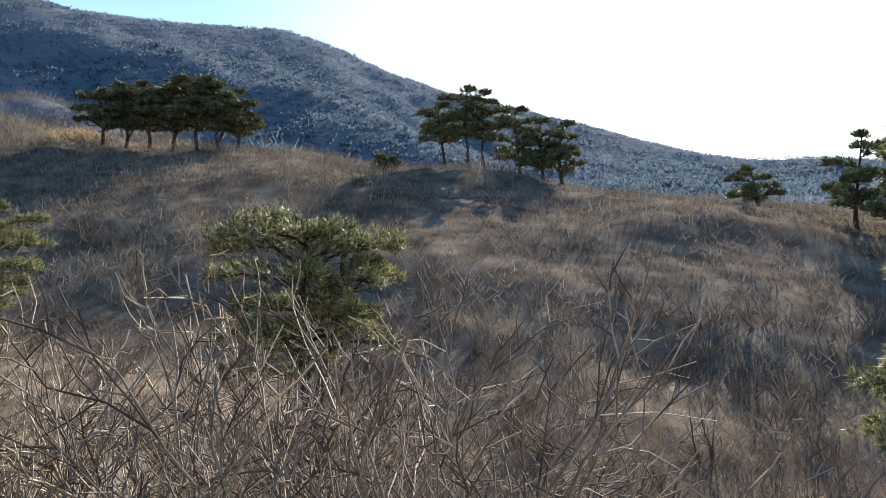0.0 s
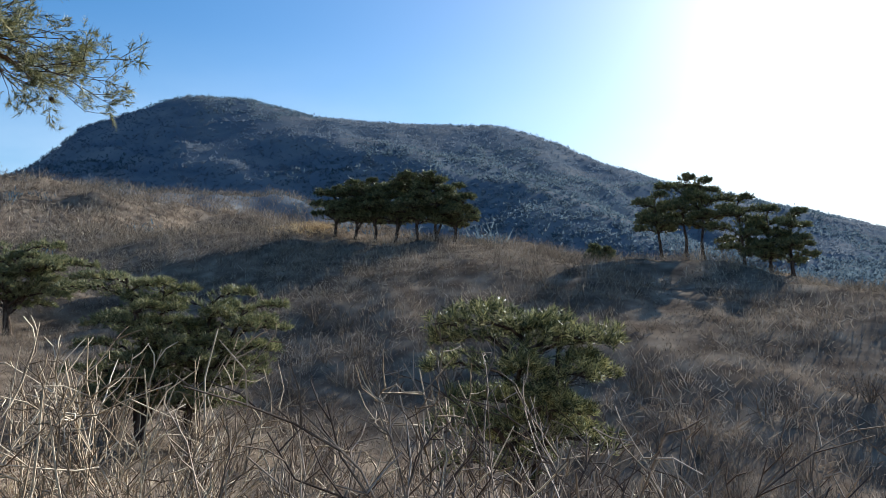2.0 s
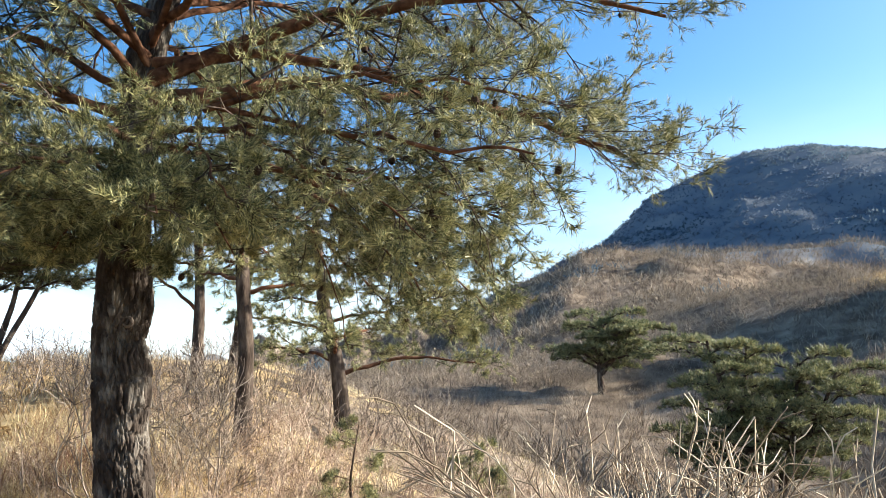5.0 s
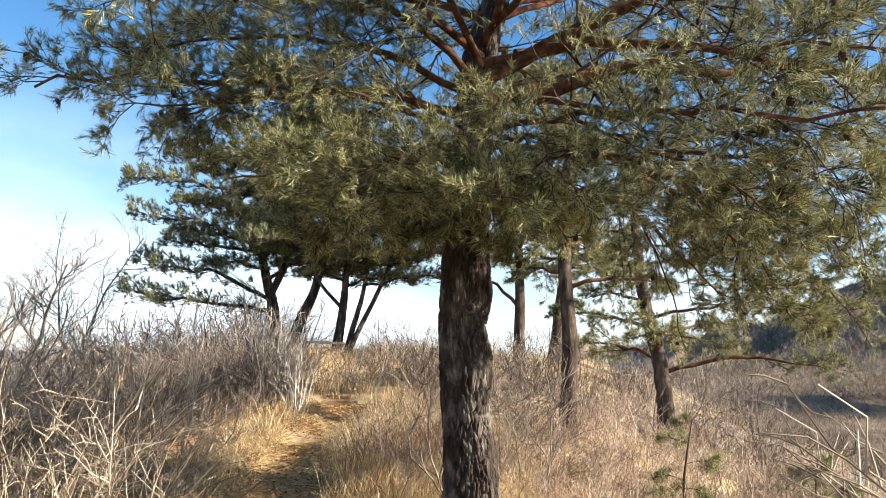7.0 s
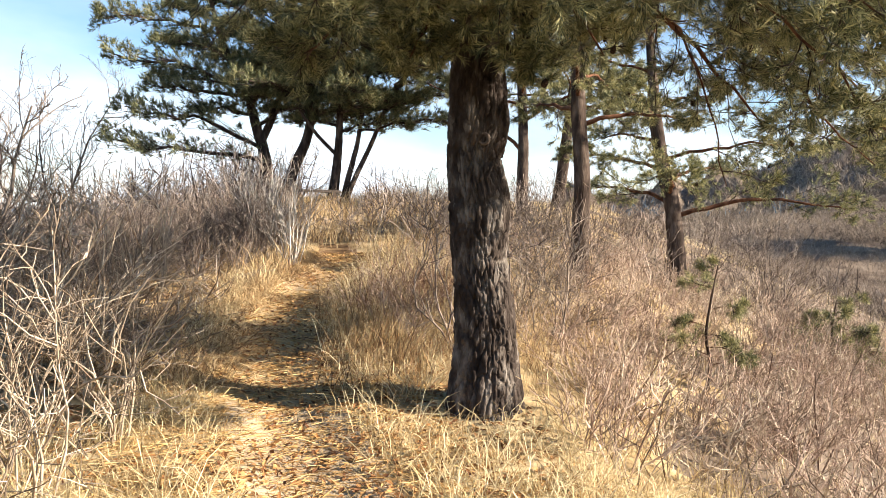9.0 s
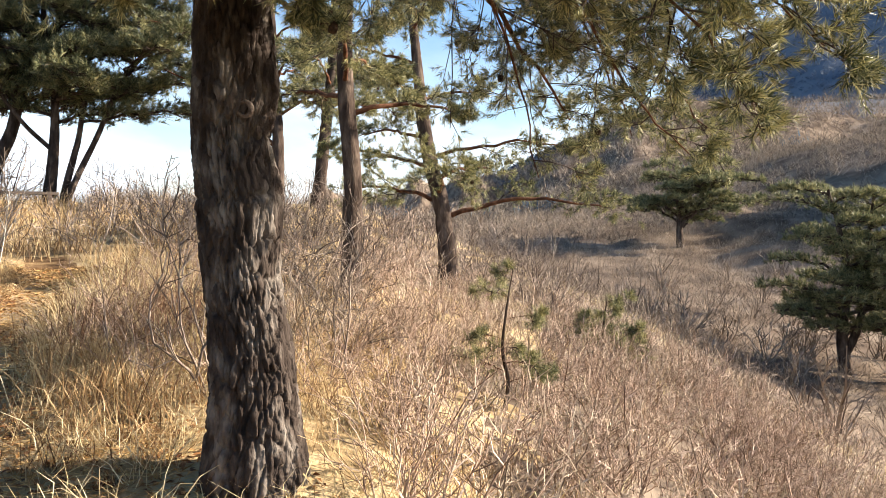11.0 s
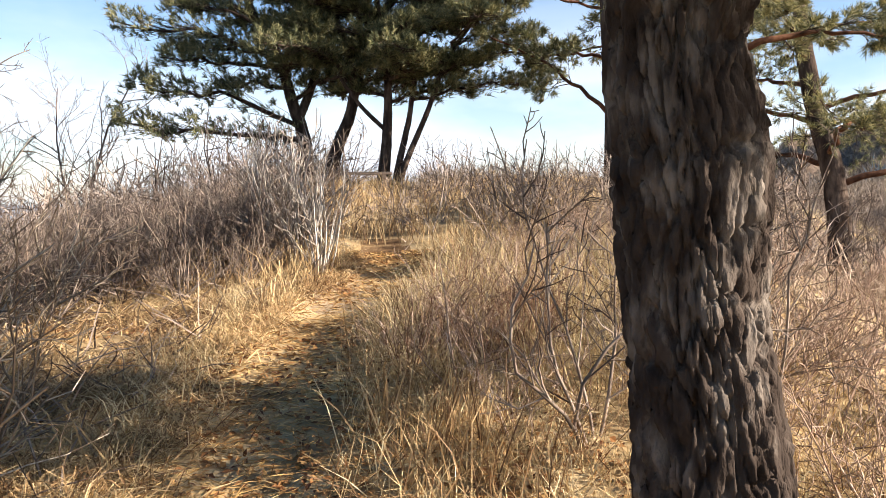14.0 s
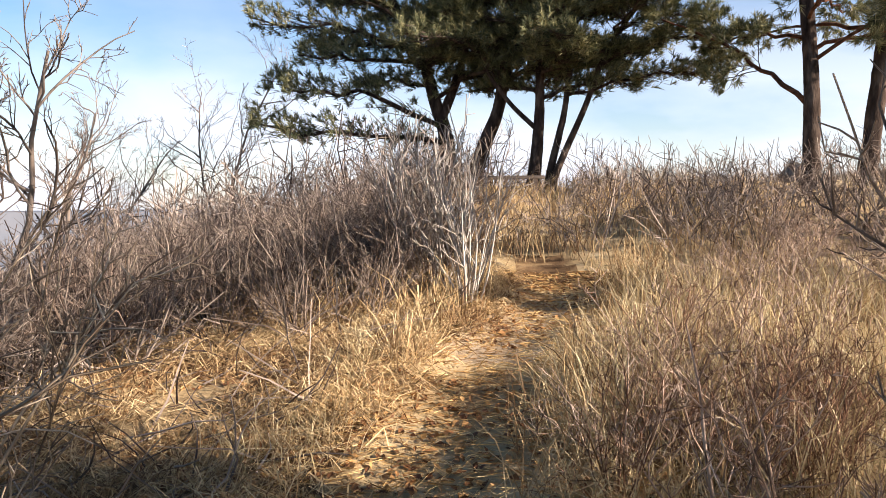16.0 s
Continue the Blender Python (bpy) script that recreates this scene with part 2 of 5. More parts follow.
def blades(root, way, length, width, bend, rng, pieces=2):
    """Narrow blades that bow over: root and way (m, 3), length and width (m)."""
    m = len(root)
    side = unit(np.cross(way, rng.normal(0, 1, (m, 3)))) * width[:, None] / 2
    lean = unit(rng.normal(0, 1, (m, 3)) * np.array([1, 1, 0.15])) * bend[:, None]
    mid = root + way * length[:, None] * 0.55 + lean * length[:, None] * 0.3
    tip = root + way * length[:, None] * 0.9 + lean * length[:, None] - np.array([0, 0, 1.0]) * (bend ** 2 * length * 0.35)[:, None]
    V = np.stack([root - side, root + side, mid + side * 0.8, mid - side * 0.8, tip], 1).reshape(-1, 3)
    b = np.arange(m)[:, None] * 5
    return V, np.concatenate([b + [0, 1, 2], b + [0, 2, 3], b + [3, 2, 4]], 0)


def needles(base, way, length, per, size, width, rng, first=0.3, open_angle=(0.35, 0.9)):
    """Needles round the outer part of each twig, one slim triangle each."""
    m = len(base)
    t = rng.uniform(first, 1.02, (m, per))[..., None]
    p = base[:, None] + way[:, None] * length[:, None, None] * t
    side = rng.normal(0, 1, (m, per, 3))
    w3 = np.broadcast_to(way[:, None], side.shape)
    side = unit(side - w3 * (side * w3).sum(-1, keepdims=True))
    a = rng.uniform(*open_angle, (m, per, 1))
    d = w3 * np.cos(a) + side * np.sin(a)
    ln = size * rng.uniform(0.7, 1.15, (m, per, 1))
    off = unit(np.cross(d, rng.normal(0, 1, d.shape))) * width / 2
    V = np.stack([p - off, p + off, p + d * ln], 2).reshape(-1, 3)
    return V, np.arange(m * per * 3).reshape(-1, 3)


# ---------------------------------------------------------------- the lie of the land
TABLE = np.random.RandomState(5).uniform(-1, 1, (128, 128))


def value_noise(x, y):
    xi, yi = np.floor(x).astype(int), np.floor(y).astype(int)
    fx, fy = x - xi, y - yi
    fx, fy = fx * fx * (3 - 2 * fx), fy * fy * (3 - 2 * fy)
    g = lambda a, b: TABLE[a % 128, b % 128]
    return (g(xi, yi) * (1 - fx) + g(xi + 1, yi) * fx) * (1 - fy) + (g(xi, yi + 1) * (1 - fx) + g(xi + 1, yi + 1) * fx) * fy


def rough(x, y, size, octaves=4, gain=0.5):
    total, amp = 0, 1.0
    for k in range(octaves):
        total = total + amp * value_noise(x / size + 17.3 * k, y / size + 9.1 * k)
        size, amp = size / 2, amp * gain
    return total


def ease(t):
    t = np.clip(t, 0, 1)
    return t * t * (3 - 2 * t)


def soft_max(a, b, k=1.2):
    return np.maximum(a, b) + k * np.log1p(np.exp(-np.abs(a - b) / k))


def trail_x(y):
    return np.interp(y, [-14, -2.5, 0.5, 2, 3.6, 5.3, 7, 9, 10, 11.5, 13, 14.3, 20, 40], [2.2, 0.6, -0.1, -0.65, -1.4, -2.2, -2.75, -3.05, -2.95, -3.2, -3.8, -4.4, -5.2, -9])


def height(x, y):
    x, y = np.asarray(x, float), np.asarray(y, float)
    tx = trail_x(y)
    top = np.interp(y, [-30, -12, -2.5, 4, 7, 10, 15, 20, 26, 45, 80], [-2, -0.6, -0.02, -0.06, 0.18, 0.5, 1.15, 1.8, 2.0, 0.4, -5])
    d = np.maximum(x - tx - 1.6 - 0.28 * np.clip(y - 4, 0, 20), 0)
    d2 = np.maximum(tx - 2.4 - x, 0)
    crest = top - 0.26 * d - 0.012 * d * d - 0.14 * d2 - 0.012 * d2 * d2
    crest = np.maximum(crest, -30)
    side = np.interp(y, [-60, -25, -8, 4, 12, 40], [0.6, 0.85, 0.88, 0.86, 0.87, 1.0])
    far_side = -6 + 0.12 * np.clip(y, -25, 62) + 9.9 * side * ease((x - 22) / 46) - 7 * ease((x - 80) / 50)
    far_side = far_side + 0.8 * rough(x, y, 14, 4, 0.55) * ease((x - 14) / 15)
    near = np.where(x > 2, soft_max(crest, far_side - 12 * ease((8 - x) / 12), 0.8), crest)
    rx, ry = x - 0.65, y + 2.5
    r = np.hypot(rx, ry)
    az = np.degrees(np.arctan2(-rx, ry))
    rise1 = np.tan(np.radians(np.interp(az, [-180, -75, -58, -50, -43, -38, -31, -25, -20, -15, -10, 0, 12, 180], [-1, -2.5, 2.5, 6.0, 8.3, 7.9, 8.6, 7.6, 5.2, 3.2, 1.6, -0.5, -3, -3]))) * 230
    mid = np.where(r < 230, rise1 * ease((r - 40) / 195) - 6 * ease((150 - r) / 80), rise1 * (1 - 0.45 * ease((r - 230) / 130)))
    mid = mid + 6.5 * rough(x, y, 60, 5, 0.6) * ease((r - 100) / 60) * (1 - ease((r - 200) / 30) * 0.6)
    rise2 = np.tan(np.radians(-0.3 + np.interp(az, [-180, -125, -95, -89.4, -85.3, -79, -72.8, -67.5, -64, -60, -54.6, -50, -46, -41.5, -37.5, -35.3, -33.6, -30.3, -28.3, -26.7, -24, -22, -17.7, -10, 0, 180], [2, 2.5, 3.1, 4.4, 5.7, 7.5, 9.1, 11, 12.7, 13.9, 14, 14.1, 14.4, 15.4, 15.5, 14.8, 14, 12.7, 10.7, 9.3, 8.2, 6.8, 5, 1, -1, -2]))) * 850
    broad = np.mean([np.interp(az + k, [-180, -125, -95, -85, -72, -62, -50, -40, -32, -24, -15, 0, 180], [2, 2.5, 3.1, 5.7, 9.3, 13.0, 14.0, 15.0, 12.8, 8, 3.5, -1, -2]) for k in (-14, -7, 0, 7, 14)], axis=0)
    rise2 = rise2 + (np.tan(np.radians(broad)) * 850 - rise2) * (1 - ease((r - 690) / 150))
    climb = ease((r - 250) / 640) ** 0.9
    mount = rise2 * np.where(r < 850, climb / ease(600 / 640) ** 0.9, 1 - 0.5 * ease((r - 850) / 500))
    mount = mount - 16 * np.abs(rough(x, y, 190, 4)) * ease((r - 320) / 160) * ease((850 - r) / 260) + 1.0 * rough(x, y, 26, 2) * ease((r - 400) / 200)
    spur = value_noise(az / 8.5 + 40.3 + 1.1 * rough(x, y, 150, 3), np.full_like(az, 3.3) + r / 900)
    mount = mount - 12 * np.abs(spur) ** 1.3 * ease((r - 330) / 200) * ease((846 - r) / 170)
    fold = value_noise(az / 7.0 + 11.2 + 0.8 * rough(x, y, 50, 3), np.full_like(az, 8.1) + r / 160)
    mid = mid + (2.0 - 9 * np.abs(fold)) * ease((r - 90) / 50) * ease((228 - r) / 45)
    away = ease((r - 115) / 60)
    land = near * (1 - away) - 25 * away
    land = np.where(r > 70, soft_max(land, mid + 1.5, 2.0), land)
    land = np.where(r > 240, soft_max(land, mount, 4.0), land)
    fine = 0.07 * rough(x, y, 1.7, 3) + 0.015 * rough(x, y, 0.25, 2)
    worn = np.exp(-((x - tx) / 0.45) ** 2)
    return land + fine * (1 - 0.7 * worn) - 0.06 * worn * (np.abs(y) < 40)


def on_ground(x, y, sink=0.0):
    return float(height(x, y)) - sink


def ground_sheet():
    az = np.concatenate([np.radians(np.linspace(-118, 78, 380)), np.radians(np.linspace(82, 238, 40))])
    r = np.concatenate([np.linspace(0.15, 22, 165), 22 * (1600 / 22) ** np.linspace(0.01, 1, 150)])
    A, R = np.meshgrid(az, r, indexing="ij")
    X, Y = 0.2 - np.sin(A) * R, 0.5 + np.cos(A) * R
    Z = height(X, Y)
    n, k = A.shape
    V = np.stack([X, Y, Z], -1).reshape(-1, 3)
    V = np.concatenate([V, [[0.2, 0.5, on_ground(0.2, 0.5)]]])
    i, j = np.arange(n)[:, None], np.arange(k - 1)[None]
    i2 = (i + 1) % n
    Q = np.stack([i * k + j, i * k + j + 1, i2 * k + j + 1, i2 * k + j], -1)
    cx, cy, cr = (X[:, :-1], Y[:, :-1], R[:, :-1])
    tx = trail_x(cy)
    worn = (np.abs(cx - tx) < 0.42 + 0.12 * rough(cx, cy, 0.8, 2)) & (cy < 13.0) & (cy > -10)
    near_slope = (cx - tx > np.interp(cy, [0.5, 2.5], [1.9, 3.4]) + 0.3 * np.clip(cy - 4, 0, 25) + 1.6 * rough(cx, cy, 2.5, 4, 0.7)) | (cr > 34)
    mat = np.where(worn, np.where(((cy > 2.3) & (cy < 4.3)) | ((cy > 8.9) & (cy < 11.0)), 1, np.where(cy > 11.2, 4, 0)), np.where(near_slope, 2, 0))
    mat = np.where((mat == 0) & (tx - cx > 0.45 + 0.3 * rough(cx, cy, 1.2, 3)) & (tx - cx < 5) & (cy > 4.8) & (cy < 12) & (rough(cx, cy, 0.7, 3) > -0.1), 4, mat)
    # beyond 190 m the ground takes the haze-tinted mountain colour
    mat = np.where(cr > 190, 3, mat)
    fan = np.stack([np.full(n, n * k), np.arange(n) * k, ((np.arange(n) + 1) % n) * k], -1)
    me = mesh_of("ground", V, fan, Q.reshape(-1, 4), (SOIL, SAND, SLOPE, MOUNTAIN_HAZED, DIRT), True, np.concatenate([np.zeros(n, int), mat.reshape(-1)]))
    return tagged(new("ground", me), "straw covered hilltop ground falling to brushy valley and wooded mountain", "ground", kind="structure")


ground_sheet()

# ---------------------------------------------------------------- pines


def foliage(heap_n, heap_w, twigs, R, per, size, width, rng, n=3):
    """Twig wood and its needles."""
    base, end = twigs[:, 0], twigs[:, -1]
    way = end - base
    ln = np.linalg.norm(way, axis=1)
    V, T = needles(base, unit(way), ln, per, size, width, rng)
    heap_n.tris(V, T)


def bend_line(points, n):
    """A smooth line of n points through a few given ones."""
    p = np.asarray(points, float)
    t = np.linspace(0, len(p) - 1, n)
    i = np.clip(t.astype(int), 0, len(p) - 2)
    f = (t - i)[:, None]
    p0, p1, p2, p3 = p[np.maximum(i - 1, 0)], p[i], p[i + 1], p[np.minimum(i + 2, len(p) - 1)]
    return 0.5 * (2 * p1 + (p2 - p0) * f + (2 * p0 - 5 * p1 + 4 * p2 - p3) * f ** 2 + (3 * p1 - p0 - 3 * p2 + p3) * f ** 3)


def bough_spray(line, r0, rng, heap_n, heap_w, dense, per, size, width, lo=0.25, droop=-0.03, reach=0.34, flat=0.35, tufts=0):
    """Side branches, twigs and needles along one bough line (n, 3). Returns twig tips."""
    P = line[None]
    R = np.linspace(r0, r0 * 0.25, len(line))[None]
    s, w, ln, rad = fork(P, R, max(3, int(dense)), lo, 1.0, (0.5, 1.2), reach, rng, flat)
    w[:, 2] *= 0.6
    b1 = grow(s, w, ln, 5, 0.16, droop, rng)
    r1 = taper(np.maximum(rad * 0.5, 0.006), 5, 0.4)
    far_off = width > 0.04
    V, Q = tubes(b1[:, ::2] if far_off else b1, r1[:, ::2] if far_off else r1, 3)
    heap_w.quads(V, Q)
    s, w, ln, rad = fork(b1, r1, 6, 0.15, 1.0, (0.4, 1.1), 0.42, rng, 0.6)
    b2 = grow(s, w, ln, 3, 0.2, 0.05, rng)
    r2 = taper(np.maximum(rad, 0.004), 3, 0.5)
    if width < 0.018:
        V, Q = tubes(b2, r2, 3)
        heap_w.quads(V, Q)
    s, w, ln, rad = fork(b2, r2, 5 if width < 0.006 else 4, 0.2, 1.0, (0.3, 0.9), 0.5, rng)
    ln = np.clip(ln, size * 0.9, size * (1.7 if width < 0.006 else 2.4))
    foliage(heap_n, heap_w, grow(s, w, ln, 3, 0.15, 0.12, rng), taper(np.full(len(s), 0.0035 if width < 0.006 else 0.006), 3), per, size, width, rng)
    if tufts:
        seat = np.concatenate([b2[:, 1], b2[:, -1], b1[:, 3], b1[:, -1]])
        seat = seat[rng.randint(len(seat), size=tufts)] + rng.normal(0, 0.05, (tufts, 3))
        V, T = needles(seat, unit(rng.normal(0, 0.6, (tufts, 3)) + unit(line[-1] - line[0]) * 0.6 + [0, 0, 0.35]), np.full(tufts, 0.1), 30, size * 1.2, width * 0.8, rng, 0.0, (0.25, 1.0))
        heap_n.tris(V, T)
    tips = np.concatenate([b1[:, 2:].reshape(-1, 3), b2[:, -1]])
    ends = b2[:, -2:]
    foliage(heap_n, heap_w, ends, np.full((len(ends), 2), 0.004), per, size, width, rng)
    return tips


def bark_trunk(line, radii, sides, rng, depth=0.03, flare=0.25):
    """A trunk whose surface is broken into long ridged plates."""
    n = len(line)
    V, Q = tubes(line[None], np.asarray(radii)[None], sides)
    V = V.reshape(n, sides, 3)
    c = line[:, None]
    out = V - c
    th = np.arange(sides) / sides
    zz = np.concatenate([[0], np.cumsum(np.linalg.norm(np.diff(line, axis=0), axis=1))])
    TH, ZZ = np.meshgrid(th, zz)
    if sides > 100:
        # long interlocking plates with deep furrows between them
        cells = 34
        U = TH * cells + 1.3 * value_noise(TH * 9, ZZ * 2.6 + 50) + 0.45 * value_noise(TH * 40 + 3, ZZ * 8)
        W = ZZ / 0.19 + 0.5 * value_noise(TH * cells + 8, ZZ * 5)
        iu, iw = np.floor(U).astype(int), np.floor(W).astype(int)
        first, second, lift = np.full(U.shape, 9.0), np.full(U.shape, 9.0), np.zeros(U.shape)
        for du in (-1, 0, 1):
            for dw in (-1, 0, 1):
                cu, cw = iu + du, iw + dw
                ju, jw = TABLE[(cu % cells) + 5, cw % 128], TABLE[cw % 128, (cu % cells) + 60]
                dist = np.hypot(cu + 0.5 + 0.4 * ju - U, cw + 0.5 + 0.48 * jw - W)
                nearer = dist < first
                second = np.where(nearer, first, np.minimum(second, dist))
                lift = np.where(nearer, TABLE[(cu % cells) + 33, (cw + 9) % 128], lift)
                first = np.where(nearer, dist, first)
        ridge = ease((second - first) / 0.2) * (0.9 + 0.25 * lift) + 0.2 * value_noise(TH * 120, ZZ * 30) + 0.1 * value_noise(TH * 60, ZZ * 70)
        ridge = ridge - 0.55 * ease((0.2 - np.abs(value_noise(TH * 30 + 4, ZZ * 3.2) + 0.4 * value_noise(TH * 70, ZZ * 12))) / 0.2)
    else:
        crack = np.full(TH.shape, 1.0)
        for k, (cu, cv, wide) in enumerate(((17, 2.2, 0.2), (29, 4.6, 0.26), (46, 10.0, 0.2))):
            line_field = value_noise(TH * cu + 1.1 * ZZ + 31 * k + 0.6 * value_noise(TH * 7, ZZ * 3 + 50), ZZ * cv + 13 * k) + 0.35 * value_noise(TH * cu * 2.3 + 7, ZZ * cv * 3)
            crack = np.minimum(crack, ease(np.abs(line_field) / wide) + 0.28 * k)
        ridge = np.minimum(crack, 1.0) + 0.18 * value_noise(TH * 110, ZZ * 26) + 0.12 * value_noise(TH * 40, ZZ * 60)
    d = depth * (ridge - 0.6)
    base = flare * np.exp(-ZZ / 0.22) * (0.8 + 0.35 * np.cos(TH * 2 * np.pi * 5 + 1))
    V = c + out * (1 + base)[..., None] + unit(out) * d[..., None]
    return V.reshape(-1, 3), Q


def pine(name, label, trunk, radii, boughs, rng, dense=12, per=16, size=0.09, width=0.004, needle=NEEDLE, bark=BARK, sides=18, cones=0, hero=False, group="", reach=0.34, tops=0.35):
    """A pine: one trunk line, boughs as (start..end points), sprays of needles. Each bough is a part of its own."""
    base = trunk[0]
    thing = tagged(new(name), label, "pine tree", group)
    thing.location = base
    n = 310 if hero else 36
    line = bend_line(trunk, n)
    rr = np.interp(np.linspace(0, 1, n), np.linspace(0, 1, len(radii)), radii)
    if hero:
        V, Q = bark_trunk(line, rr, 230, rng, 0.031, 0.12)
    else:
        V, Q = bark_trunk(line, rr, sides, rng, min(0.02, 0.12 * radii[0]), 0.35)
    part("trunk", mesh_of("trunk", V - base, None, Q, (bark,), True), thing)
    tips = []
    for pts, r0, amount in boughs:
        heap_n, heap_w = Heap(), Heap()
        ln = bend_line(pts, 14)
        ln[2:-1] += rng.normal(0, 0.025 * np.linalg.norm(ln[-1] - ln[0]) / 3, (11, 3))
        V, Q = tubes((ln - base)[None], np.linspace(r0, r0 * 0.22, 14)[None], 8)
        wood = Heap()
        wood.quads(V, Q)
        tips.append(bough_spray(ln - base, r0, rng, heap_n, heap_w, dense * amount, per, size, width, reach=reach, lo=tops, tufts=int(95 * amount) if hero else 0))
        limb = part("bough", wood.mesh("bough", BARK_RED, smooth=True), thing)
        part("branchwork", heap_w.mesh("branchwork", BARK_DARK, smooth=True), limb, kind="stuff")
        part("foliage", heap_n.mesh("foliage", needle), limb, kind="stuff")
    if cones:
        allt = np.concatenate(tips)
        for p in allt[rng.choice(len(allt), min(cones, len(allt)), False)]:
            ob = part("cone", CONE_MESH, thing)
            ob.location = p + np.array([0, 0, -0.02])
            ob.rotation_euler = rng.uniform(-0.6, 0.6, 3)
            ob.scale = [rng.uniform(0.8, 1.25)] * 3
    return thing


def cone_mesh():
    """A small egg-shaped pine cone with rings of scales."""
    heap = Heap()
    rings, sides = 9, 10
    z = np.linspace(0.03, -0.028, rings)
    prof = 0.021 * np.sqrt(np.clip(1 - ((z + 0.002) / 0.034) ** 2, 0.02, 1))
    prof[::2] *= 1.18
    line = np.stack([np.zeros(rings), np.zeros(rings), z], 1)
    V, Q = tubes(line[None], prof[None], sides)
    heap.quads(V, Q)
    return heap.mesh("cone", CONE)


CONE_MESH = cone_mesh()


def spokes(x, y, z0, z1, count, span, rng, rad=0.05, tilt=0.12, first=0.5, lean=(0, 0)):
    """Boughs all round a stem between two heights, the lower ones longer and level, upper ones shorter and rising."""
    out = []
    for k in range(count):
        f = k / max(count - 1, 1)
        a = k * 2.399 + rng.uniform(-0.4, 0.4)
        ln = span * (1 - 0.5 * f * f) * rng.uniform(0.7, 1.15)
        z = z0 + (z1 - z0) * f
        s = np.array([x + lean[0] * f, y + lean[1] * f, z])
        w = np.array([math.cos(a), math.sin(a), 0])
        out.append(([s, s + w * ln * 0.5 + [0, 0, tilt * ln], s + w * ln + [0, 0, tilt * ln * rng.uniform(0.4, 1.6)]], rad * (1 - 0.5 * f), first + 0.5 * ln / span))
    return out

# the big pine beside the trail
rng = np.random.RandomState(11)
HX, HY = -0.28, 4.62
hz = on_ground(HX, HY, 0.08)
hero_trunk = np.array([[x, HY + dy, z] for x, dy, z in (
    (-0.25, 0, hz - 0.1), (-0.25, 0, 0.14), (-0.255, 0, 0.47), (-0.28, 0, 0.8), (-0.32, 0, 1.14), (-0.335, 0, 1.51), (-0.38, 0, 1.86), (-0.36, 0, 2.15),
    (-0.38, 0, 2.65), (-0.36, 0.05, 3.4), (-0.33, 0.1, 4.3), (-0.15, 0.2, 5.3), (-0.1, 0.4, 6.8))])
hero_radii = [0.3, 0.265, 0.225, 0.208, 0.2, 0.225, 0.19, 0.22, 0.185, 0.165, 0.15, 0.1, 0.04]
H = lambda x, y, z: np.array([x, y, z])
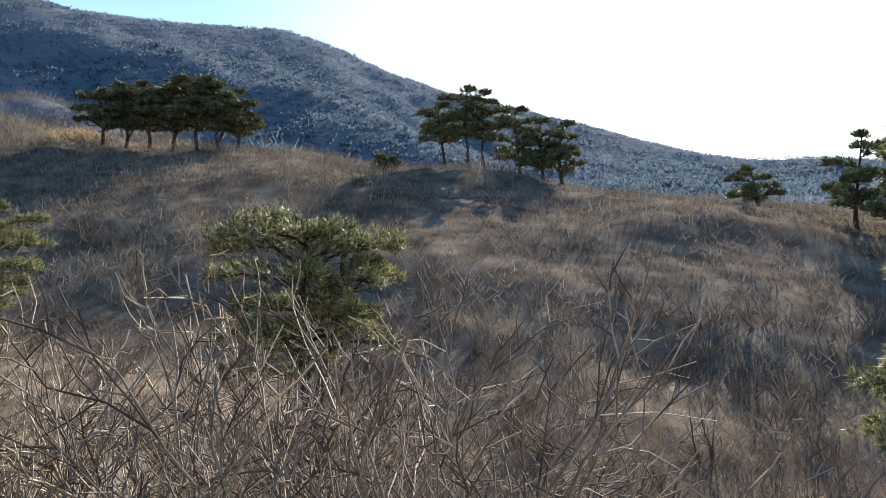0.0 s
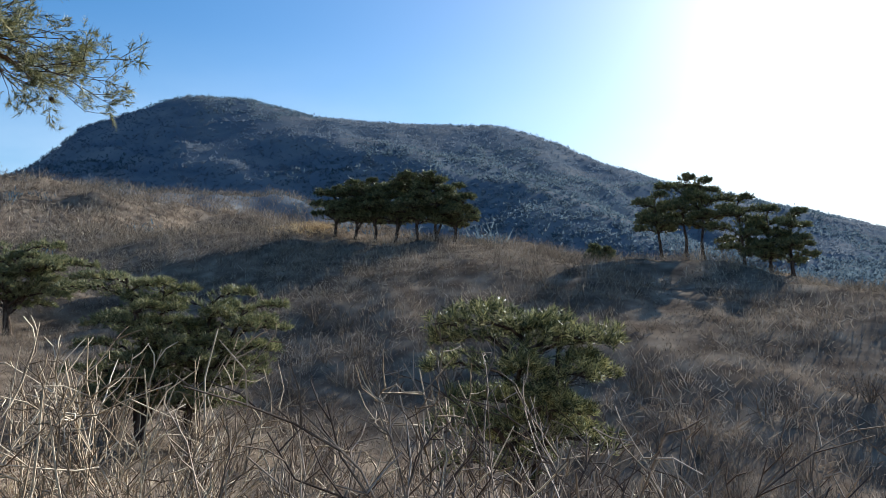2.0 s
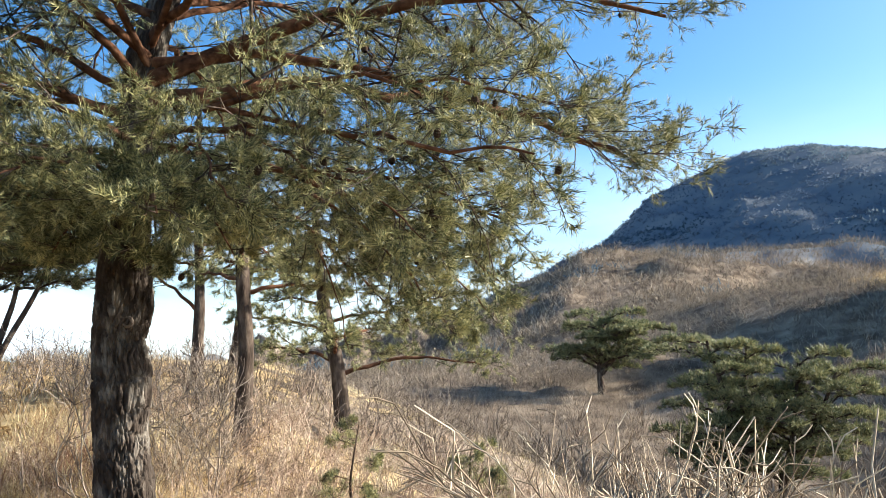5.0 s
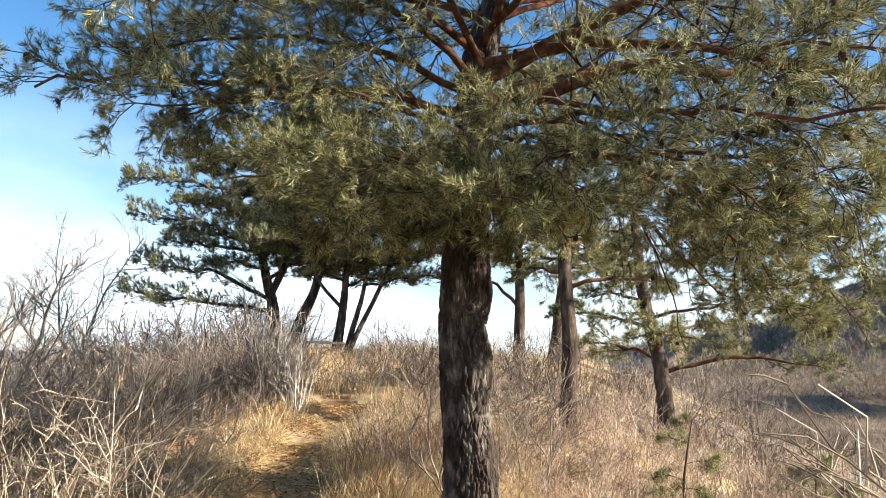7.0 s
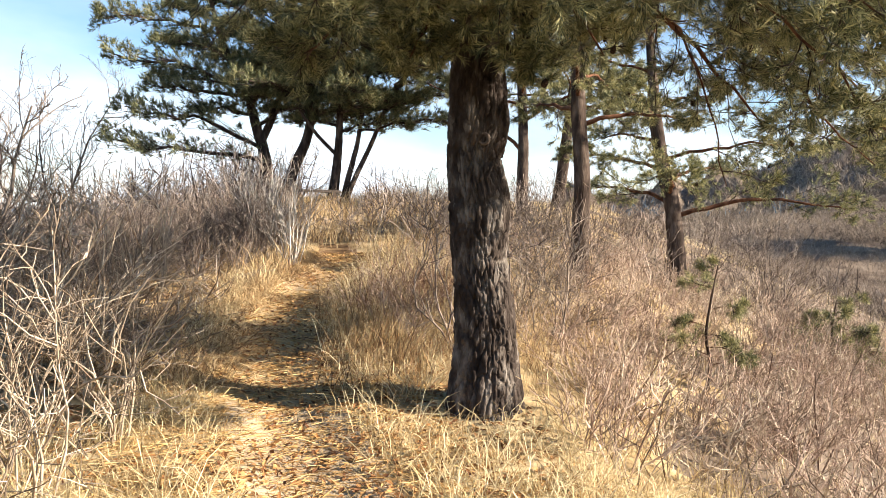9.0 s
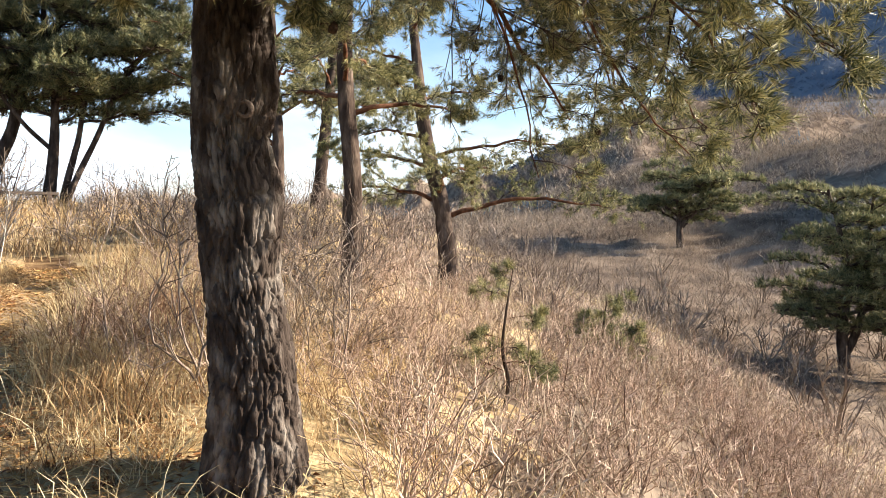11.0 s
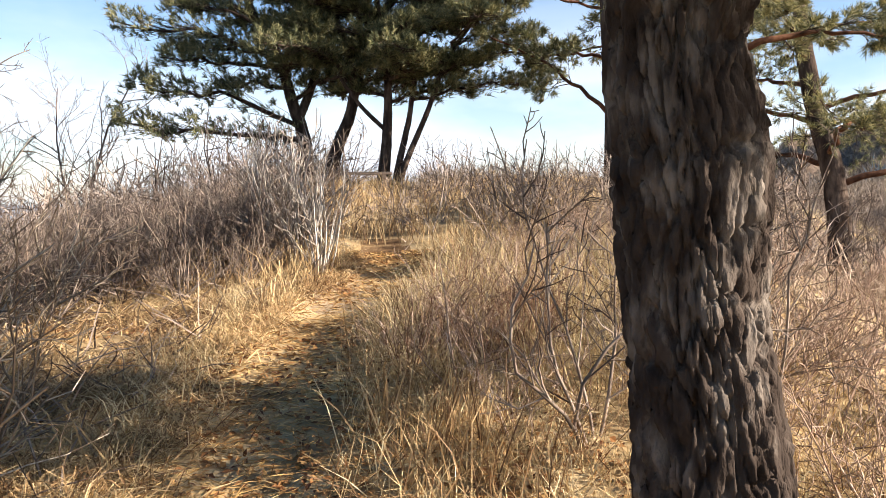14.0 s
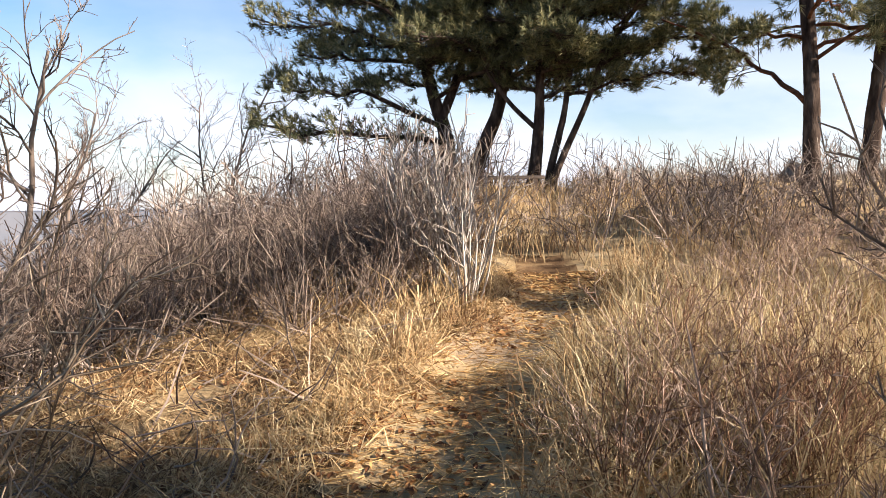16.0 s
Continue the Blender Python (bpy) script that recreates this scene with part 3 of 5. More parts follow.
hero_boughs = [
    ([H(HX, HY, 3.9), H(1.2, 5.0, 4.35), H(3.2, 5.6, 4.45), H(5.0, 6.0, 4.2)], 0.085, 1.7),
    ([H(HX, HY, 4.1), H(1.4, 4.6, 4.9), H(3.0, 4.4, 5.2), H(4.6, 4.3, 5.15)], 0.080, 1.6),
    ([H(HX, HY, 3.3), H(0.9, 4.2, 3.3), H(1.8, 3.7, 3.1), H(2.5, 3.3, 2.75)], 0.034, 1.5),
    ([H(HX, HY, 3.1), H(0.9, 5.2, 3.1), H(1.6, 5.9, 2.75), H(2.2, 6.4, 2.3)], 0.031, 1.4),
    ([H(HX, HY, 3.5), H(1.4, 5.4, 3.5), H(2.3, 6.2, 3.1), H(2.9, 7.0, 2.5)], 0.034, 1.4),
    ([H(HX, HY, 3.0), H(-0.25, 3.9, 3.0), H(-0.15, 3.3, 2.85), H(0.05, 2.7, 2.55)], 0.027, 1.2),
    ([H(HX, HY, 3.6), H(0.7, 3.8, 3.5), H(1.6, 2.9, 3.2), H(2.3, 2.2, 2.95)], 0.034, 1.3),
    ([H(HX, HY, 3.7), H(-1.5, 4.4, 3.95), H(-2.7, 3.9, 3.85), H(-3.8, 3.4, 3.6)], 0.048, 1.6),
    ([H(HX, HY, 3.4), H(-1.2, 5.0, 3.4), H(-2.0, 5.1, 3.35), H(-2.9, 5.2, 3.3)], 0.034, 1.3),
    ([H(HX, HY, 4.3), H(-1.0, 3.6, 4.5), H(-1.7, 2.7, 4.1), H(-2.1, 2.1, 3.6)], 0.041, 1.3),
    ([H(HX, HY, 4.4), H(-0.2, 5.9, 4.9), H(0.1, 7.2, 5.0), H(0.3, 8.3, 4.7)], 0.041, 1.2),
    ([H(HX, HY, 4.5), H(0.5, 3.4, 4.9), H(1.0, 2.4, 4.8), H(1.5, 1.7, 4.5)], 0.041, 1.2),
    ([H(HX, HY, 4.7), H(-1.6, 5.2, 5.3), H(-2.9, 5.4, 5.3), H(-3.9, 5.5, 5.0)], 0.041, 1.2),
    ([H(0.9, 4.2, 3.2), H(1.3, 3.9, 2.9), H(1.7, 3.7, 2.5), H(2.1, 3.6, 2.0)], 0.017, 1.0),
    ([H(1.0, 4.2, 3.2), H(1.6, 4.2, 3.0), H(2.1, 4.0, 2.8), H(2.6, 3.8, 2.35)], 0.017, 1.1),
    ([H(1.2, 5.1, 3.4), H(1.9, 5.2, 3.1), H(2.5, 5.3, 3.1), H(3.0, 5.4, 2.9)], 0.017, 1.1),
    ([H(1.4, 5.4, 3.5), H(2.0, 5.8, 3.1), H(2.4, 6.2, 2.7), H(2.8, 6.5, 2.2)], 0.017, 1.1),
    ([H(0.5, 3.9, 3.5), H(0.9, 3.6, 3.2), H(1.4, 3.2, 2.9), H(1.8, 3.0, 2.5)], 0.017, 1.0),
    ([H(HX, HY, 4.25), H(1.15, 4.65, 4.43), H(2.85, 4.48, 4.1), H(4.0, 4.15, 3.6)], 0.06, 1.6),
    ([H(0.3, 4.9, 4.0), H(1.6, 5.5, 4.0), H(2.7, 6.0, 3.8), H(3.5, 6.3, 3.6)], 0.031, 1.4),
    ([H(0.2, 4.4, 3.8), H(1.1, 3.8, 3.9), H(2.0, 3.3, 3.8), H(2.8, 3.0, 3.6)], 0.031, 1.3),
    ([H(HX, HY, 3.1), H(-0.5, 3.9, 3.15), H(-0.75, 3.3, 3.0), H(-1.0, 2.8, 2.7)], 0.024, 1.2),
    ([H(HX, HY, 3.3), H(0.0, 3.8, 3.3), H(0.25, 3.2, 3.1), H(0.45, 2.8, 2.7)], 0.024, 1.2),
    ([H(HX, HY, 2.9), H(-0.3, 4.1, 2.85), H(-0.45, 3.6, 2.8), H(-0.55, 3.2, 2.65)], 0.020, 1.1),
    ([H(HX, HY, 3.3), H(-0.9, 4.2, 3.3), H(-1.3, 3.7, 3.15), H(-1.7, 3.2, 2.9)], 0.024, 1.1),
    ([H(-0.1, HY, 4.7), H(0.9, 5.2, 5.4), H(2.0, 5.4, 5.7), H(3.2, 5.3, 5.6)], 0.034, 1.5),
    ([H(-0.1, HY, 4.9), H(0.8, 4.2, 5.6), H(1.8, 3.8, 5.9), H(2.8, 3.6, 5.8)], 0.034, 1.4),
    ([H(0.0, HY + 0.1, 4.9), H(0.9, 5.8, 5.5), H(1.8, 6.8, 5.7), H(2.6, 7.7, 5.5)], 0.034, 1.4),
    ([H(0.0, HY + 0.1, 4.8), H(-0.4, 5.8, 5.3), H(-0.9, 6.8, 5.4), H(-1.4, 7.6, 5.2)], 0.034, 1.3),
    ([H(0.0, HY + 0.1, 5.1), H(0.4, 6.2, 5.8), H(0.8, 7.4, 5.9), H(1.0, 8.5, 5.6)], 0.034, 1.3),
    ([H(0.0, HY + 0.1, 4.4), H(1.4, 5.8, 4.9), H(2.7, 6.8, 5.1), H(3.9, 7.5, 5.0)], 0.034, 1.3),
    ([H(HX, HY, 4.0), H(-1.0, 4.0, 4.5), H(-1.9, 3.5, 4.6), H(-2.7, 3.0, 4.4)], 0.041, 1.7),
    ([H(HX, HY, 3.9), H(-1.2, 4.4, 4.3), H(-2.3, 4.2, 4.4), H(-3.3, 4.2, 4.2)], 0.041, 1.7),
    ([H(HX, HY, 4.2), H(-0.7, 3.7, 4.8), H(-1.2, 3.0, 5.0), H(-1.7, 2.3, 4.8)], 0.037, 1.5),
    ([H(HX, HY, 3.5), H(-1.1, 4.0, 3.7), H(-2.0, 3.8, 3.65), H(-2.7, 3.7, 3.45)], 0.034, 1.6),
    ([H(HX, HY, 3.8), H(-1.2, 5.2, 4.0), H(-2.2, 5.7, 4.0), H(-3.2, 6.0, 3.8)], 0.034, 1.5),
    ([H(HX, HY, 4.4), H(0.1, 3.7, 4.9), H(0.3, 2.9, 5.0), H(0.4, 2.2, 4.7)], 0.034, 1.4),
    ([H(-1.2, 4.4, 3.9), H(-1.8, 3.9, 3.7), H(-2.3, 3.5, 3.5), H(-2.8, 3.0, 3.3)], 0.020, 1.1),
    ([H(-0.4, 4.5, 3.4), H(-0.9, 4.1, 3.3), H(-1.3, 3.8, 3.15), H(-1.7, 3.5, 2.95)], 0.024, 1.0),
    ([H(0.0, HY + 0.2, 5.3), H(1.2, 5.5, 5.9), H(2.4, 6.2, 6.0), H(3.4, 6.6, 5.9)], 0.034, 1.1),
    # three dense boughs above the view, added to shade the crown below
    ([H(0.0, HY + 0.2, 5.5), H(1.1, 4.4, 6.2), H(2.2, 4.1, 6.4), H(3.2, 4.0, 6.3)], 0.034, 1.8),
    ([H(0.0, HY + 0.2, 5.8), H(0.7, 4.9, 6.6), H(1.4, 5.2, 6.9), H(2.2, 5.4, 6.8)], 0.030, 1.6),
    ([H(0.0, HY + 0.2, 5.4), H(0.8, 3.6, 5.8), H(1.5, 2.8, 5.9), H(2.2, 2.2, 5.7)], 0.030, 1.6),
    ([H(0.6, 4.9, 3.3), H(1.2, 5.2, 2.9), H(1.5, 5.4, 2.3), H(1.65, 5.5, 1.75)], 0.014, 0.3),
    ([H(1.2, 5.1, 3.4), H(1.9, 5.4, 2.9), H(2.4, 5.5, 2.3), H(2.8, 5.5, 1.95)], 0.017, 0.6),
    ([H(1.6, 5.4, 3.5), H(2.3, 5.9, 3.1), H(3.0, 6.2, 2.6), H(3.5, 6.4, 2.2)], 0.017, 0.45),
    ([H(HX, HY, 3.0), H(-0.8, 4.3, 3.0), H(-1.15, 4.0, 2.8), H(-1.45, 3.85, 2.5)], 0.024, 1.2),
    ([H(HX, HY, 2.95), H(-0.5, 4.25, 2.95), H(-0.65, 4.0, 2.75), H(-0.75, 3.8, 2.45)], 0.02, 1.2),
    ([H(HX, HY, 2.95), H(-0.15, 4.25, 2.95), H(-0.1, 4.0, 2.75), H(-0.05, 3.85, 2.42)], 0.02, 1.2),
    ([H(HX, HY, 3.05), H(0.1, 4.3, 3.05), H(0.3, 4.1, 2.85), H(0.5, 3.95, 2.5)], 0.02, 1.2),
    ([H(0.0, HY + 0.2, 5.6), H(-1.0, 4.0, 6.3), H(-1.8, 3.4, 6.4), H(-2.4, 3.0, 6.2)], 0.034, 1.1),
]
big_pine = pine("pine_tree", "gnarled old pine with furrowed dark bark and drooping branches", hero_trunk, hero_radii, hero_boughs, rng,
     dense=17, per=15, size=0.074, width=0.0056, cones=200, hero=True, tops=0.16)


def bark_knot(tree, x, y, z):
    """The healed scar of a lost limb: a rolled rim round a sunken oval."""
    a = np.linspace(0, 2 * np.pi, 25)
    ring = np.stack([0.05 * np.cos(a), np.full(25, -0.012) - 0.01 * np.cos(a), 0.062 * np.sin(a)], 1)
    heap = Heap()
    heap.quads(*tubes(ring[None], np.full((1, 25), 0.021), 8))
    inner = np.concatenate([[[0, 0.012, 0]], ring[:-1] * [0.9, 1, 0.9]])
    k = np.arange(24)
    heap.tris(inner, np.stack([np.zeros(24, int), 1 + k, 1 + (k + 1) % 24], 1))
    ob = part("knot", heap.mesh("knot", SCAR, smooth=True), tree, "dark oval limb scar")
    ob.location = Vector((x, y, z)) - tree.location
    ob.scale = (0.7, 0.7, 0.6)


bark_knot(big_pine, -0.3, HY - 0.19, 2.0)


def leaning_pine(x, y, top_x, top_y, tall, r, z0, z1, count, span, seed, label, needle=NEEDLE_DARK, dense=11, per=13, size=0.15, width=0.016, extra=(), cones=0, group="pines on the ridge", reach=0.36, tops=0.3):
    rng = np.random.RandomState(seed)
    z = on_ground(x, y, 0.1)
    mx, my = (x + top_x) / 2 + rng.uniform(-0.15, 0.15), (y + top_y) / 2 + rng.uniform(-0.15, 0.15)
    trunk = np.array([[x, y, z], [x * 0.6 + mx * 0.4 + 0.05, y * 0.6 + my * 0.4, z + tall * 0.25], [mx, my, z + tall * 0.5], [top_x, top_y, z + tall]])
    boughs = []
    for (pts, rad, amount) in spokes(0, 0, z0, z1, count, span, rng, r * 0.35):
        f = np.clip(pts[0][2] / tall, 0, 1)
        at = bend_line(trunk, 50)[int(f * 49)]
        boughs.append(([at + p - pts[0] for p in pts], rad, amount))
    for pts, rad, amount in extra:
        boughs.append(([np.array(p) + [0, 0, z] for p in pts], rad, amount))
    return pine("pine_tree", label, trunk, [r * 1.25, r, r * 0.85, r * 0.25], boughs, rng, dense, per, size, width, needle, BARK_DARK, cones=cones, group=group, reach=reach, tops=tops)


# pines along the ridge behind the big one
leaning_pine(0.68, 10.3, 0.75, 10.6, 6.8, 0.115, 3.5, 6.6, 11, 2.3, 21, "slender pine with bare lower trunk among brown shrubs", NEEDLE, dense=15, per=20, size=0.1, width=0.0065, cones=12)
leaning_pine(2.75, 14.0, 2.0, 14.6, 6.0, 0.145, 1.9, 5.8, 13, 2.8, 22, "leaning pine with low spreading crown in dry grass", NEEDLE, dense=15, per=20, size=0.1, width=0.007, cones=12)
leaning_pine(-0.45, 19.3, -0.75, 19.5, 8.0, 0.13, 3.6, 7.8, 11, 2.8, 23, "tall straight pine on the grassy crest", extra=[
    ([(-0.42, 19.4, 1.55), (-1.18, 19.48, 2.25), (-1.97, 19.47, 2.85), (-3.1, 19.4, 3.4)], 0.055, 1.6), ([(-0.45, 19.4, 2.4), (0.5, 19.2, 3.0), (1.5, 19.0, 3.3), (2.3, 18.8, 3.4)], 0.04, 1.4)])
leaning_pine(0.5, 20.0, 1.0, 20.4, 8.2, 0.14, 3.7, 8.0, 11, 2.8, 24, "tall pine with crooked trunk on the grassy crest")

def pad(line, half, thick, tufts, per, size, width, rng, heap_n, heap_w):
    """A flat spray of needle tufts over the outer part of one limb, with the twigs that carry it."""
    n = len(line)
    t = rng.beta(1.7, 1.0, tufts) * (n - 1)

    def on(t):
        i = np.clip(t.astype(int), 0, n - 2)
        f = (t - i)[:, None]
        return line[i] * (1 - f) + line[i + 1] * f, unit((line[i + 1] - line[i]) * [1, 1, 0.3])

    c, tang = on(t)
    side = unit(np.cross(tang, [0, 0, 1.0]))
    u = rng.uniform(-1, 1, tufts)
    lobe = np.sin(np.pi * np.clip(0.14 + 0.74 * t / (n - 1), 0, 1)) ** 0.7 * (0.78 + 0.3 * np.sin(t * 2.1 + rng.uniform(0, 6)))
    p = c + side * (u * half * lobe)[:, None]
    p[:, 2] += thick * rng.uniform(-0.35, 1.0, tufts) * (1 - 0.6 * u * u) - 0.14 * half * u * u
    way = unit(tang * 0.5 + side * (0.7 * u)[:, None] + rng.normal(0, 0.35, (tufts, 3)) + [0, 0, 0.7])
    V, T = needles(p, way, np.full(tufts, size * 0.9), per, size, width, rng, 0.0, (0.25, 1.15))
    heap_n.tris(V, T)
    s, _ = on(np.maximum(t[::3] - 0.14 * (n - 1), 0))
    e = p[::3]
    mid = (s + e) / 2 + rng.normal(0, 0.04 * half, s.shape)
    r = max(0.007, width * 0.3)
    V, Q = tubes(np.stack([s, mid, e], 1), np.tile([[r * 1.5, r, r * 0.5]], (len(s), 1)), 3)
    heap_w.quads(V, Q)


def tiers(line, f0, f1, count, span, rng, rad=0.05, rise=0.12, top=0.5):
    """Limbs set round a stem from f0 to f1 of its length, long and level below, shorter above."""
    out = []
    for k in range(count):
        f = k / max(count - 1, 1)
        a = k * 2.399 + rng.uniform(-0.5, 0.5)
        ln = span * (1 - (1 - top) * f ** 3) * rng.uniform(0.6, 1.12)
        s = line[int((f0 + (f1 - f0) * f) * (len(line) - 1))]
        w = np.array([math.cos(a), math.sin(a), 0])
        up = rise * ln * rng.uniform(0.5, 1.4)
        out.append(([s, s + w * ln * 0.3 + [0, 0, up * 0.9], s + w * ln * 0.65 + [0, 0, up * 1.2], s + w * ln + [0, 0, up]], rad * (1 - 0.5 * f)))
    return out


def layered_pine(label, group, stems, limbs, seed, tufts=60, per=12, size=0.2, width=0.03, half=0.3, thick=0.09, needle=NEEDLE_DARK):
    """A pine with level sheets of foliage. stems: (points, base radius, tip radius); limbs: (points, radius)."""
    rng = np.random.RandomState(seed)
    base = np.array(stems[0][0][0], float)
    thing = tagged(new("pine_tree"), label, "pine tree", group)
    thing.location = base
    for pts, r0, r1 in stems:
        line = bend_line(pts, 30)
        V, Q = bark_trunk(line, np.linspace(r0, r1, 30), 14, rng, 0.1 * r0, 0.3 if pts is stems[0][0] else 0.0)
        part("trunk", mesh_of("trunk", V - base, None, Q, (BARK_DARK,), True), thing)
    for pts, r in limbs:
        line = bend_line(pts, 12) - base
        long = np.linalg.norm(line[-1] - line[0])
        line[2:-1] += rng.normal(0, 0.018 * long, (9, 3))
        wood, heap_n, heap_w = Heap(), Heap(), Heap()
        wood.quads(*tubes(line[None], np.linspace(r, r * 0.2, 12)[None], 6))
        pad(line, long * half, long * thick, int(tufts * (0.4 + 0.25 * long)), per, size, width, rng, heap_n, heap_w)
        limb = part("bough", wood.mesh("bough", BARK_DARK, smooth=True), thing)
        part("branchwork", heap_w.mesh("branchwork", BARK_DARK), limb, kind="stuff")
        part("foliage", heap_n.mesh("foliage", needle), limb, kind="stuff")
    return thing


def valley_pine(x, y, lean, tall, r, f0, count, span, seed, label, group, fork_at=0.0, top=0.5, rise=0.12, **more):
    """A layered pine on the ground at x, y, whose top is shifted by lean; fork_at gives it a second stem."""
    rng = np.random.RandomState(seed)
    z = on_ground(x, y, 0.1)
    P = lambda f, side=0.0: np.array([x + lean[0] * f ** 1.5 + side, y + lean[1] * f ** 1.5 - side * 0.6, z + tall * f])
    wob = rng.uniform(-0.04, 0.04, 2) * tall
    stems = [([P(0), P(0.25, wob[0]), P(0.55, wob[1]), P(1.0)], r * 1.2, r * 0.2)]
    limbs = tiers(bend_line(stems[0][0], 60), f0, 0.97, count, span, rng, r * 0.45, rise, top)
    if fork_at:
        q = [P(fork_at), P(fork_at + 0.2, span * 0.14), P(0.75, span * 0.28), P(0.94, span * 0.36)]
        stems.append((q, r * 0.8, r * 0.2))
        limbs += tiers(bend_line(q, 60), 0.35, 0.97, count // 2, span * 0.75, rng, r * 0.3, rise, top)
    return layered_pine(label, group, stems, limbs, seed + 500, **more)


# the group of dark pines at the top of the trail
CREST = dict(needle=NEEDLE_SHADE, tufts=170, per=17, size=0.17, width=0.02, half=0.36, thick=0.09)
rng = np.random.RandomState(31)
a1 = [H(-7.9, 20.5, on_ground(-7.9, 20.5, 0.1)), H(-8.0, 20.49, 2.94), H(-8.24, 20.39, 3.84), H(-8.59, 20.24, 5.13), H(-9.1, 20.0, 6.1), H(-9.5, 19.8, 7.6)]
a2 = [H(-8.12, 20.44, 3.4), H(-7.69, 20.61, 4.61), H(-7.57, 20.66, 5.63), H(-7.8, 20.55, 7.3)]
layered_pine("dark pine with flat layered branches at the crest", "pines at the crest", [(a1, 0.2, 0.05), (a2, 0.12, 0.04)], [
    ([H(-8.0, 20.45, 2.9), H(-9.4, 19.6, 3.1), H(-10.6, 18.9, 3.05), H(-11.7, 18.1, 3.4)], 0.07),
    ([H(-8.0, 20.45, 3.2), H(-9.3, 19.6, 3.9), H(-10.4, 18.95, 4.0), H(-11.2, 18.4, 4.15)], 0.07),
    ([H(-8.5, 20.1, 4.6), H(-9.2, 19.7, 5.2), H(-10.3, 19.0, 5.4), H(-11.7, 18.1, 5.6)], 0.07),
    ([H(-8.5, 20.1, 4.7), H(-9.5, 19.6, 4.75), H(-10.1, 19.2, 4.75), H(-10.8, 18.7, 4.8)], 0.06),
    ([H(-8.9, 19.9, 5.8), H(-9.8, 19.3, 6.5), H(-10.9, 18.7, 6.6), H(-11.8, 18.05, 6.5)], 0.06),
    ([H(-8.0, 20.4, 6.5), H(-8.7, 19.9, 7.2), H(-9.8, 19.3, 7.5), H(-10.9, 18.7, 7.4)], 0.06),
] + tiers(bend_line(a1, 60), 0.42, 0.98, 15, 3.0, rng, 0.06) + tiers(bend_line(a2, 60), 0.4, 0.98, 9, 2.6, rng, 0.05), 31, **CREST)
b1 = [H(-7.25, 20.15, on_ground(-7.25, 20.15, 0.1)), H(-7.07, 20.2, 2.57), H(-6.71, 20.32, 3.5), H(-6.53, 20.38, 4.37), H(-6.24, 20.47, 5.22), H(-5.76, 20.61, 6.18), H(-5.29, 20.72, 7.37)]
b2 = [H(-6.57, 20.37, 4.1), H(-6.83, 20.29, 5.24), H(-7.06, 20.21, 6.22), H(-7.17, 20.17, 7.45)]
layered_pine("dark pine with a curved forked trunk at the crest", "pines at the crest", [(b1, 0.18, 0.05), (b2, 0.1, 0.03)],
    tiers(bend_line(b1, 60), 0.46, 0.98, 15, 3.2, rng, 0.06) + tiers(bend_line(b2, 60), 0.35, 0.98, 9, 2.6, rng, 0.05), 32, **CREST)
c1 = [H(-5.85, 20.08, on_ground(-5.85, 20.08, 0.1)), H(-5.75, 20.1, 2.6), H(-5.69, 20.11, 3.42), H(-5.69, 20.11, 4.5), H(-5.86, 20.06, 5.82), H(-5.98, 20.03, 7.24)]
layered_pine("upright dark pine with a bare crooked limb at the crest", "pines at the crest", [(c1, 0.15, 0.04), ([H(-5.77, 20.09, 3.1), H(-6.33, 19.92, 3.68), H(-6.79, 19.77, 4.41), H(-7.01, 19.69, 5.3)], 0.055, 0.03)],
    tiers(bend_line(c1, 60), 0.46, 0.98, 13, 2.9, rng, 0.05) + [([H(-6.6, 19.8, 4.2), H(-7.0, 19.6, 4.9), H(-7.6, 19.4, 5.2), H(-8.2, 19.2, 5.2)], 0.03)], 33, **CREST)
d1 = [H(-5.5, 20.05, on_ground(-5.5, 20.05, 0.1)), H(-5.43, 20.07, 2.21), H(-5.14, 20.14, 3.52), H(-4.97, 20.18, 5.05), H(-4.81, 20.22, 6.7)]
layered_pine("thin reddish pine stem at the crest", "pines at the crest", [(d1, 0.1, 0.03)], tiers(bend_line(d1, 60), 0.55, 0.98, 10, 2.8, rng, 0.04), 34, **CREST)
e1 = [H(-5.4, 20.0, on_ground(-5.4, 20.0, 0.1)), H(-5.29, 20.0, 2.14), H(-4.72, 20.13, 3.49), H(-4.27, 20.22, 4.65), H(-3.66, 20.32, 5.53), H(-3.0, 20.4, 6.2)]
layered_pine("thin leaning pine stem at the crest", "pines at the crest", [(e1, 0.085, 0.025)], tiers(bend_line(e1, 60), 0.55, 0.98, 10, 2.8, rng, 0.035), 35, **CREST)

# pines in the valley
IN_VALLEY = "pines in the valley"
valley_pine(26.2, 49.2, (0.3, 0.2), 5.1, 0.24, 0.44, 20, 4.9, 41, "flat-topped pine with spreading branches in the valley", IN_VALLEY, 0.3, top=0.72, rise=0.2, tufts=95, per=12, size=0.27, width=0.05, half=0.34, thick=0.07)
valley_pine(18.0, 22.6, (-0.5, 0.5), 6.2, 0.19, 0.3, 26, 3.1, 42, "bushy pine with dark forked trunk in the valley", IN_VALLEY, 0.12, 0.72, 0.14, tufts=105, per=12, size=0.2, width=0.03, half=0.32, thick=0.07)
valley_pine(19.3, 21.5, (0.5, -0.4), 5.6, 0.16, 0.34, 24, 3.0, 43, "bushy leaning pine in the valley", IN_VALLEY, 0.3, 0.72, 0.14, tufts=105, per=12, size=0.2, width=0.03, half=0.32, thick=0.07)
